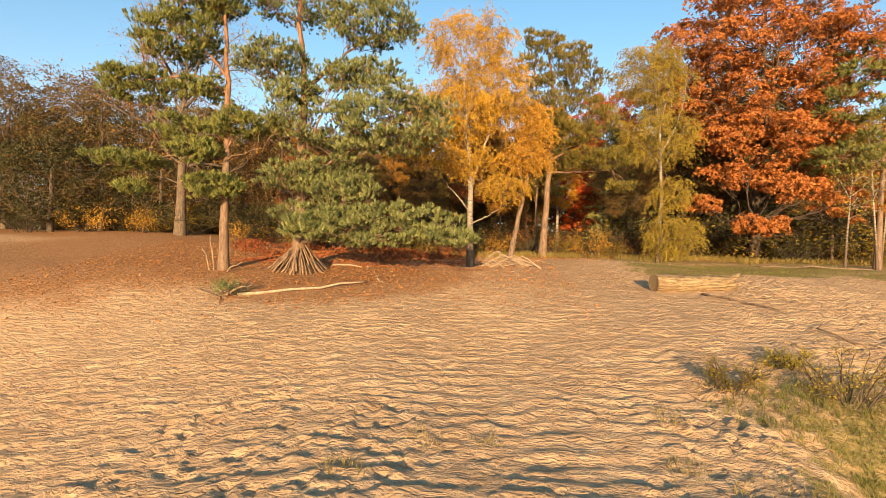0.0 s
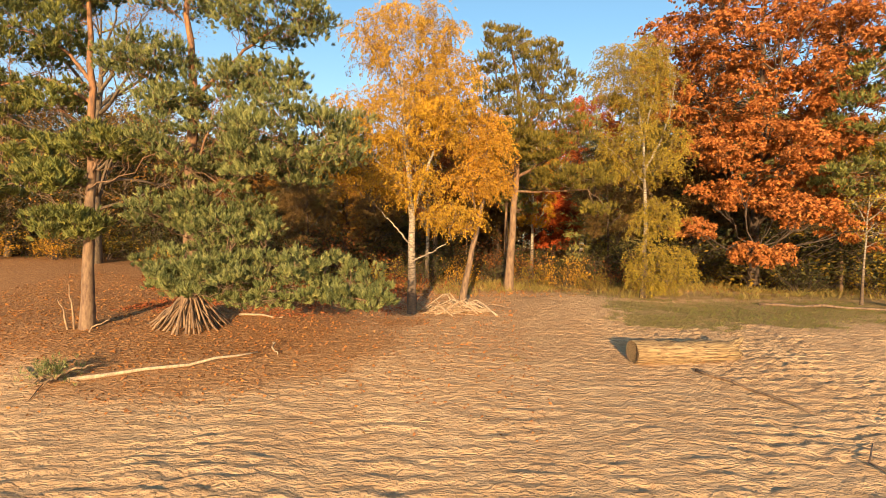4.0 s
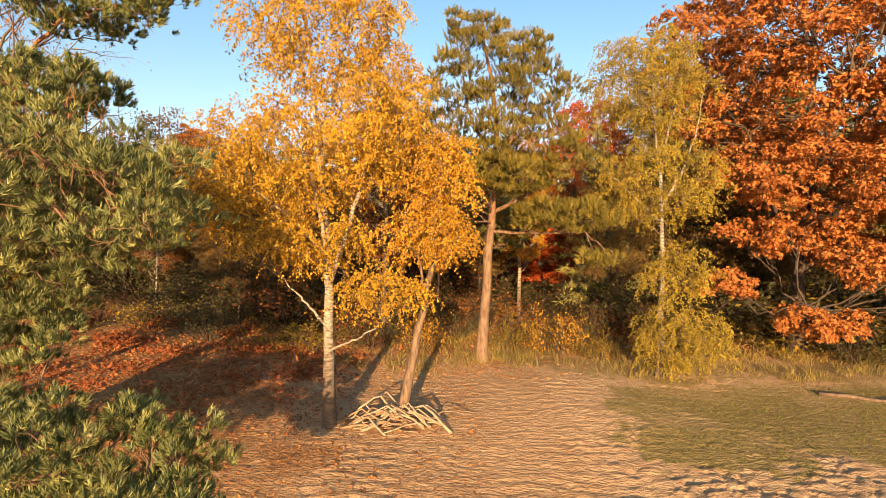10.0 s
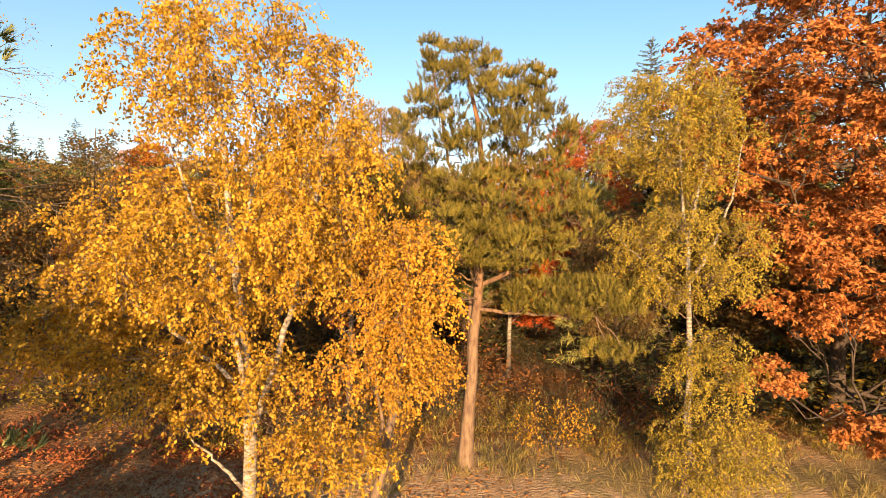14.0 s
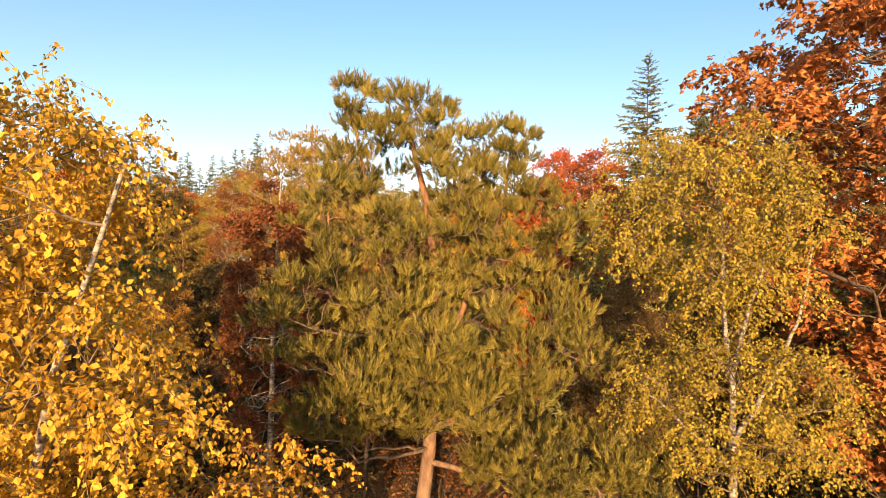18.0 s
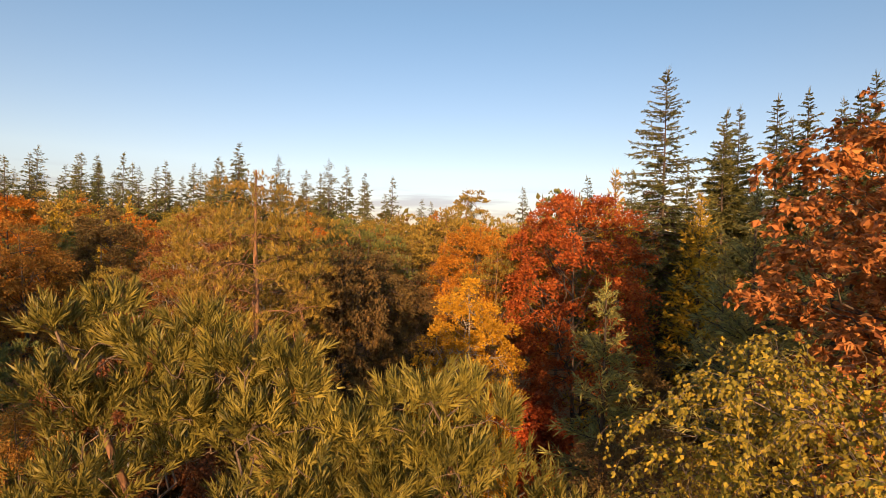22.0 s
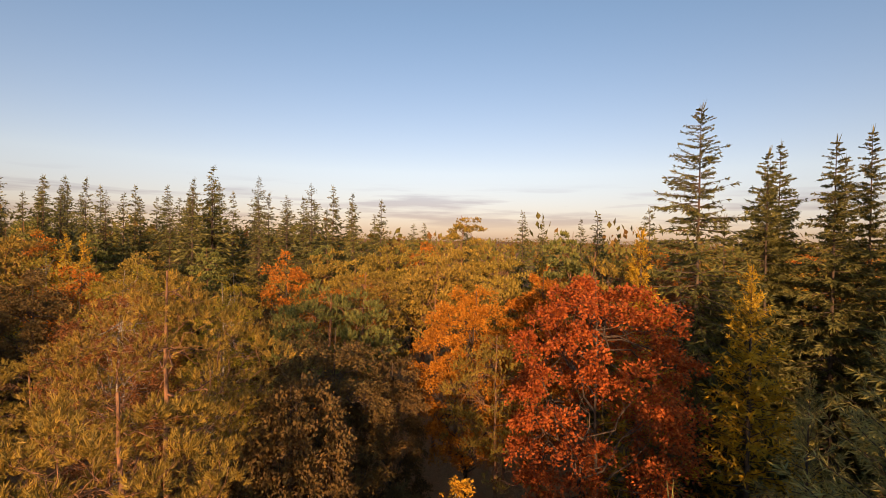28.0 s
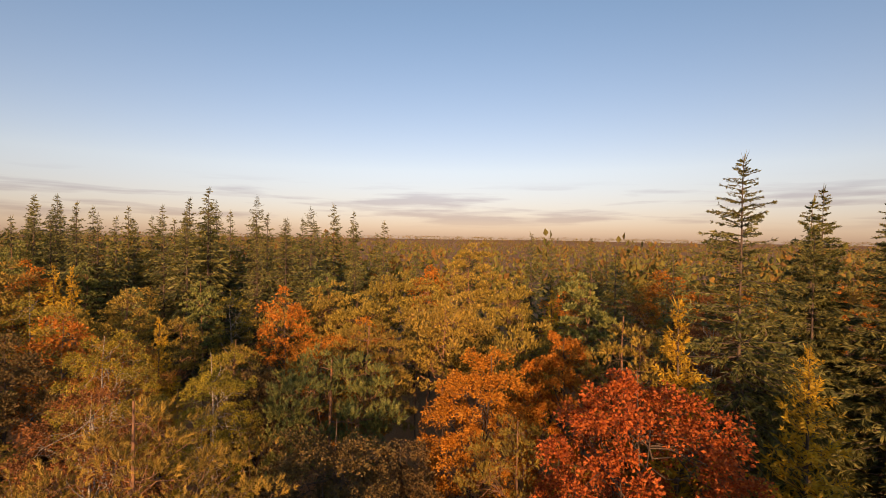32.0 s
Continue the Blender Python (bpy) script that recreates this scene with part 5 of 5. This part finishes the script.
# low shrubs on the bank beside the start
for i, (x, y, h, r, mt, lb) in enumerate(((6.9, 10.2, 0.75, 0.8, M_BUSH, "small dry shrub with reddish leaves on the sandy bank"),
                                          (9.0, 9.8, 1.25, 1.1, M_OLIVE, "green-yellow young shrub on the grassy bank"),
                                          (8.8, 11.4, 0.55, 0.7, M_OLIVE, "low green shrub on the bank"))):
    bush(340 + i, rooted("shrub", x, y, lb, "shrub"), h, r, mt, 16, 0.05, 12, 6)


# ---- grass and fallen leaves ----
def scatter(share, count, x0, x1, y0, y1, seed):
    r = np.random.default_rng(seed)
    x, y = r.uniform(x0, x1, count), r.uniform(y0, y1, count)
    keep = r.random(count) < share(x, y)
    return r, x[keep], y[keep]


def surface_z(x, y):
    i, j = np.clip(np.searchsorted(gx, x) - 1, 0, nj - 2), np.clip(np.searchsorted(gy, y) - 1, 0, ni - 2)
    a, b = (x - gx[i]) / (gx[i + 1] - gx[i]), (y - gy[j]) / (gy[j + 1] - gy[j])
    return (GZ[j, i] * (1 - a) + GZ[j, i + 1] * a) * (1 - b) + (GZ[j + 1, i] * (1 - a) + GZ[j + 1, i + 1] * a) * b


def grass(name, share, count, box, h, w, mat, label, seed, per=5):
    r, x, y = scatter(share, count, *box, seed)
    x, y = np.repeat(x, per) + r.normal(0, 0.04, len(x) * per), np.repeat(y, per) + r.normal(0, 0.04, len(y) * per)
    way = unit(np.stack([r.normal(0, 0.5, len(x)), r.normal(0, 0.5, len(x)), np.ones(len(x))], 1))
    p = np.stack([x, y, surface_z(x, y) - 0.01], 1)
    ob = new(name, mesh_from(name, *blades(r, p, way, h * r.uniform(0.5, 1.3, len(x)), np.full(len(x), w)), mat, False))
    return tagged(ob, label, "grass", kind="stuff")


grass("grass", grass_share, 17000, (5, 24, 3.5, 32), 0.10, 0.014, M_GRASS_GREEN, "short olive grass on the sand", 51, 4)


def edge_share(x, y):
    n = value_noise(x + 300, y + 300, 1.1, 33)
    return np.clip(smooth01(31.6, 33.2, y + n * 2) * smooth01(44, 36, y) * (0.55 + n), 0, 1) * smooth01(-1, 4, x)


grass("tall_grass", edge_share, 7000, (-2, 34, 31, 42), 0.42, 0.022, M_GRASS, "tall dry straw-coloured grass along the wood edge", 52, 5)


def tuft_share(x, y):
    d = np.full(x.shape, 9.0)
    for a, b, s in ((0.55, 7.5, 0.45), (1.6, 7.6, 0.35), (-0.6, 6.6, 0.4), (5.1, 8.7, 0.5), (4.6, 7.2, 0.5), (6.9, 10.3, 0.9), (7.6, 8.8, 0.9), (8.9, 9.9, 1.0), (5.8, 6.4, 0.8),
                    (6.3, 22.2, 0.35), (5.2, 20.0, 0.25)):
        d = np.minimum(d, np.hypot(x - a, y - b) / s)
    return np.clip(1.1 - d, 0, 1)


grass("grass_tuft", tuft_share, 16000, (-2, 11, 5, 24), 0.16, 0.012, M_GRASS, "dry grass tufts in the sand", 53, 4)


def bank_share(x, y):
    n = value_noise(x + 300, y + 300, 0.8, 36)
    return np.clip(smooth01(6.0, 8.0, x + n * 2.5 - 0.2 * (y - 6)) * smooth01(12.0, 9.5, y + n * 2) * (0.5 + n * 1.2), 0, 1)


grass("bank_grass", bank_share, 9000, (5, 15, 4, 12), 0.2, 0.013, M_GRASS_GREEN, "green and straw grass on the sandy bank", 54, 5)


def leaf_litter(name, share, count, box, size, label, seed, mat=M_LITTER):
    r, x, y = scatter(share, count, *box, seed)
    n = len(x)
    way = unit(np.stack([r.normal(0, 1, n), r.normal(0, 1, n), r.normal(0.1, 0.25, n)], 1))
    p = np.stack([x, y, surface_z(x, y) + r.uniform(0.005, 0.03, n)], 1)
    s = size * r.uniform(0.6, 1.3, n)
    ob = new(name, mesh_from(name, *blades(r, p, way, s, s * 0.6, 0.12), mat, False))
    return tagged(ob, label, "leaves", kind="stuff")


leaf_litter("fallen_leaves", litter_share, 16000, (-20, 6, 15, 34), 0.10, "brown fallen leaves and needles under the pines", 61)
leaf_litter("woodland_leaves", litter_share, 16000, (-12, 34, 31, 46), 0.15, "red-brown fallen leaves on the wood floor", 62)


def red_share(x, y):
    n = value_noise(x + 300, y + 300, 1.2, 38)
    return np.clip(smooth01(25.0, 27.5, y + n * 2) * smooth01(2.0, -0.5, x + n * 2) * (0.55 + n * 1.3), 0, 1)


leaf_litter("red_leaves", red_share, 22000, (-12, 3, 24, 36), 0.13, "drifts of fallen red oak leaves on the sand", 64, M_RED_LITTER)


def bracken_share(x, y):
    n = value_noise(x + 300, y + 300, 1.5, 35)
    return np.clip(smooth01(29.5, 32, y + n * 2) * smooth01(44, 38, y) * smooth01(3.0, -1.0, x) * (0.05 + n * 1.1), 0, 1)


def bracken():
    r, x, y = scatter(bracken_share, 11000, -16, 4, 28, 44, 63)
    x, y = np.repeat(x, 7) + r.normal(0, 0.16, len(x) * 7), np.repeat(y, 7) + r.normal(0, 0.16, len(y) * 7)
    way = unit(np.stack([r.normal(0, 1, len(x)), r.normal(0, 1, len(x)), r.uniform(0.3, 1, len(x))], 1))
    p = np.stack([x, y, surface_z(x, y) + r.uniform(0, 0.35, len(x))], 1)
    s = r.uniform(0.12, 0.3, len(x))
    return blades(r, p, way, s, s * 0.4, 0.1)


tagged(new("bracken", mesh_from("bracken", *bracken(), M_BRACKEN, False)), "rust-red dead bracken under the trees", "bracken", kind="stuff")


# ---- logs, sticks and stumps ----
def wobbly(points, radii, sides, seed, rough=0.12):
    """A bent round piece of wood with closed ends, uneven along its length."""
    r = np.random.default_rng(seed)
    bm = bmesh.new()
    rings = []
    P = np.asarray(points, float)
    V, F = tubes(P[None], np.asarray(radii, float)[None], sides)
    V = V.reshape(len(P), sides, 3)
    for k in range(len(P)):
        V[k] = P[k] + (V[k] - P[k]) * (1 + r.normal(0, rough, (sides, 1)) * 0.6 + r.normal(0, rough * 0.4))
    vs = [bm.verts.new(v) for v in V.reshape(-1, 3)]
    for f in F:
        bm.faces.new([vs[i] for i in f]).smooth = True
    bm.faces.new(vs[:sides][::-1])
    bm.faces.new(vs[-sides:])
    return bm


m, nt, out = material("stripped_log_wood")
M_LOG = m
tc = nt.nodes.new("ShaderNodeTexCoord")
mp = nt.nodes.new("ShaderNodeMapping")
mp.inputs["Scale"].default_value = (0.5, 9.0, 9.0)
nt.links.new(tc.outputs["Object"], mp.inputs[0])
g1 = node(nt, "ShaderNodeTexNoise", Scale=2.4, Detail=8.0, Roughness=0.7)
nt.links.new(mp.outputs[0], g1.inputs["Vector"])
g2 = node(nt, "ShaderNodeTexNoise", Scale=1.3, Detail=3.0)
nt.links.new(tc.outputs["Object"], g2.inputs["Vector"])
col = ramp(nt, g1.outputs[0], [(0.40, (0.09, 0.055, 0.03)), (0.49, (0.30, 0.20, 0.10)), (0.6, (0.50, 0.37, 0.19))])
col = mixed(nt, 'MULTIPLY', 0.5, col, ramp(nt, g2.outputs[0], [(0.35, (0.75, 0.72, 0.55)), (0.65, (1, 1, 1))]))
bp = nt.nodes.new("ShaderNodeBump")
bp.inputs["Strength"].default_value, bp.inputs["Distance"].default_value = 1.0, 0.07
nt.links.new(g1.outputs[0], bp.inputs["Height"])
p = node(nt, "ShaderNodeBsdfPrincipled", Roughness=0.8)
nt.links.new(col, p.inputs["Base Color"])
nt.links.new(bp.outputs[0], p.inputs["Normal"])
nt.links.new(p.outputs[0], out.inputs["Surface"])
M_END = bark_material("sawn_log_end", (0.20, 0.13, 0.08), (0.20, 0.13, 0.08), (0.05, 0.035, 0.025), 50.0, 1.0, 10.0)

log = new("fallen_log")
LX, LY = 8.95, 20.35
log.location = (LX, LY, gz(10.5, 20.6) - 0.06)
log.rotation_euler = (0, 0, radians(9))
tagged(log, "thick stripped pale log lying on the sand", "log")
u = np.linspace(0, 3.45, 16)
stem = part("stem", wobbly(np.stack([u, 0.03 * np.sin(u * 2), 0.36 + 0.02 * np.sin(u * 3)], 1), 0.385 - 0.012 * u, 28, 71, 0.06), M_LOG, log)
a_ = np.linspace(0, 2 * np.pi, 40, endpoint=False)
bm = bmesh.new()
for rr, xx in ((0.36, -0.012), (0.33, 0.03)):
    ring = [bm.verts.new((xx - 0.004, rr * math.cos(t), 0.36 + rr * math.sin(t))) for t in a_]
    if rr == 0.36:
        outer = ring
    else:
        for i in range(40):
            bm.faces.new((outer[i], outer[(i + 1) % 40], ring[(i + 1) % 40], ring[i]))
        bm.faces.new(ring)
part("cut_end", bm, M_END, stem, "dark sawn log end")
part("branch_stub", wobbly(np.array([(3.25, 0, 0.45), (3.45, -0.08, 0.58), (3.62, -0.12, 0.74), (3.74, -0.15, 0.86)]), (0.22, 0.17, 0.11, 0.05), 12, 72), M_LOG, log)
part("root_flare", wobbly(np.array([(3.3, 0.05, 0.34), (3.6, 0.1, 0.3), (3.85, 0.15, 0.2)]), (0.33, 0.26, 0.12), 14, 73), M_LOG, log)


def stick(name, pts, r0, r1, mat, label, group="", seed=0, parent=None, sides=7):
    P = np.asarray(pts, float)
    k = 7
    t = np.linspace(0, len(P) - 1, k)
    Q = np.stack([np.interp(t, range(len(P)), P[:, c]) for c in range(3)], 1)
    Q[1:-1] += np.random.default_rng(seed).normal(0, r0 * 0.6, (k - 2, 3))
    bm = wobbly(Q, np.linspace(r0, r1, k), sides, seed, 0.1)
    if parent is not None:
        return part(name, bm, mat, parent)
    me = bpy.data.meshes.new(name)
    bm.to_mesh(me)
    bm.free()
    me.materials.append(mat)
    return tagged(new(name, me), label, "branch", group)


def on(x, y, up=0.0):
    return (x, y, float(surface_z(np.array([x]), np.array([y]))[0]) + up)


stick("fallen_branch", [on(-8.0, 18.2, 0.06), on(-6.7, 18.6, 0.12), on(-5.0, 19.1, 0.1), on(-3.9, 19.5, 0.16), on(-3.2, 20.1, 0.10)], 0.07, 0.03, B_PALE,
      "long bleached branch lying on the litter", "fallen branches", 81)
stick("fallen_branch", [on(-2.9, 20.6, 0.25), on(-2.75, 20.3, 0.14), on(-2.5, 20.0, 0.02)], 0.045, 0.015, B_PALE, "short bleached side branch on the litter", "fallen branches", 82)
stick("fallen_branch", [on(10.6, 19.6, 0.05), on(11.4, 18.3, 0.07), on(12.1, 16.7, 0.04)], 0.05, 0.025, B_BROKEN, "thin brown branch on trodden sand", "fallen branches", 83)
stick("fallen_branch", [on(12.0, 13.2, 0.03), on(11.5, 14.4, 0.12), on(12.4, 15.4, 0.04)], 0.03, 0.012, B_BROKEN, "twisted thin twig on the sand", "fallen branches", 84)
stick("fallen_branch", [on(-10.0, 19.0, 0.04), on(-8.6, 18.0, 0.05), on(-8.1, 17.0, 0.03)], 0.025, 0.01, B_BROKEN, "thin brown twig on the sand", "fallen branches", 85)
stick("fallen_branch", [on(-6.2, 25.2, 0.06), on(-5.2, 25.1, 0.1), on(-4.2, 25.0, 0.05)], 0.06, 0.03, B_PALE, "pale branch on the ground under the boughs", "fallen branches", 86)
stick("fallen_branch", [on(19.0, 30.6, 0.05), on(21.5, 29.6, 0.06), on(24.5, 28.9, 0.06)], 0.09, 0.05, B_BROKEN, "long brown branch on the grass edge", "fallen branches", 87)
stick("fallen_branch", [on(9.2, 35.9, 0.05), on(9.9, 35.4, 0.25), on(10.5, 35.6, 0.05)], 0.05, 0.03, B_BROKEN, "broken branch in the dry grass", "fallen branches", 88)

# pile of sticks at the foot of the birch
r_ = np.random.default_rng(91)
for i in range(42):
    a = r_.uniform(-0.6, 0.6) + (math.pi if i % 2 else 0)
    cx, cy, L = 2.95 + r_.normal(0, 0.6), 26.5 + r_.normal(0, 0.3), r_.uniform(0.9, 2.6)
    dx, dy, h = math.cos(a) * L / 2, math.sin(a) * L / 2, 0.05 + 0.02 * i * r_.uniform(0.4, 1)
    stick("pile_stick", [on(cx - dx, cy - dy, 0.03), on(cx, cy, h + 0.04), on(cx + dx, cy + dy, 0.03 + h * r_.uniform(0, 0.7))], r_.uniform(0.025, 0.055), 0.015,
          B_PALE if i % 3 else B_STICK, "weathered stick in a loose pile", "stick pile", 200 + i)

# teepee of poles leant against the low pine
SX, SY = -7.5, 23.6
top = Vector((SX, SY, gz(SX, SY) + 1.8))
for i in range(44):
    a = i * 2 * math.pi / 44 + r_.uniform(-0.07, 0.07)
    R = r_.uniform(1.2, 1.65)
    fx, fy = SX + R * math.cos(a), SY + R * 0.8 * math.sin(a)
    over = r_.uniform(0.0, 0.35)
    tip = top + Vector((-math.cos(a) * 0.12, -math.sin(a) * 0.12, r_.uniform(-0.5, 0.15)))
    tip += (tip - Vector(on(fx, fy))).normalized() * over
    stick("shelter_pole", [on(fx, fy, -0.03), tuple(tip)], r_.uniform(0.035, 0.06), 0.02, B_BROKEN if i % 3 else B_STICK, "pole of a stick shelter leant against a pine",
          "stick shelter", 400 + i, None, 6)

# uprooted stump with needles on the sand
stump = rooted("root_stump", -8.3, 18.1, "small uprooted stump with tangled roots and green shoots", "stump")
for i in range(11):
    a, L = i * 0.57 + r_.uniform(-0.2, 0.2), r_.uniform(0.4, 0.95)
    stick("root", [(0, 0, 0.12), (math.cos(a) * L * 0.5, math.sin(a) * L * 0.5, r_.uniform(0.1, 0.5)), (math.cos(a) * L, math.sin(a) * L, r_.uniform(0.0, 0.55))],
          0.06, 0.015, B_STICK, "", "", 500 + i, stump)
rs = np.random.default_rng(92)
pp = rs.normal(0, 0.3, (160, 3)) * (1, 1, 0.6) + (-0.1, 0, 0.35)
pp[:, 2] = np.maximum(pp[:, 2], 0.05)
crown_on(stump, brushes(rs, pp, spun(rs, np.repeat([[0, 0, 1.0]], 160, 0), 0.6), 0.16, 0.09, 0.016, 14), M_PINE_BLUE, "green_shoot")
# broken stems beside the tall pine
for i, (x, y, h, lx) in enumerate(((-11.2, 22.3, 1.7, -0.25), (-11.35, 22.2, 1.1, -0.45), (-10.6, 22.1, 0.5, 0.9))):
    stick("dead_stem", [on(x, y, -0.1), on(x + lx * 0.5, y, h * 0.6), on(x + lx, y, h)], 0.05, 0.02, B_STICK, "broken bleached stem standing by the pine", "dead stems", 520 + i)
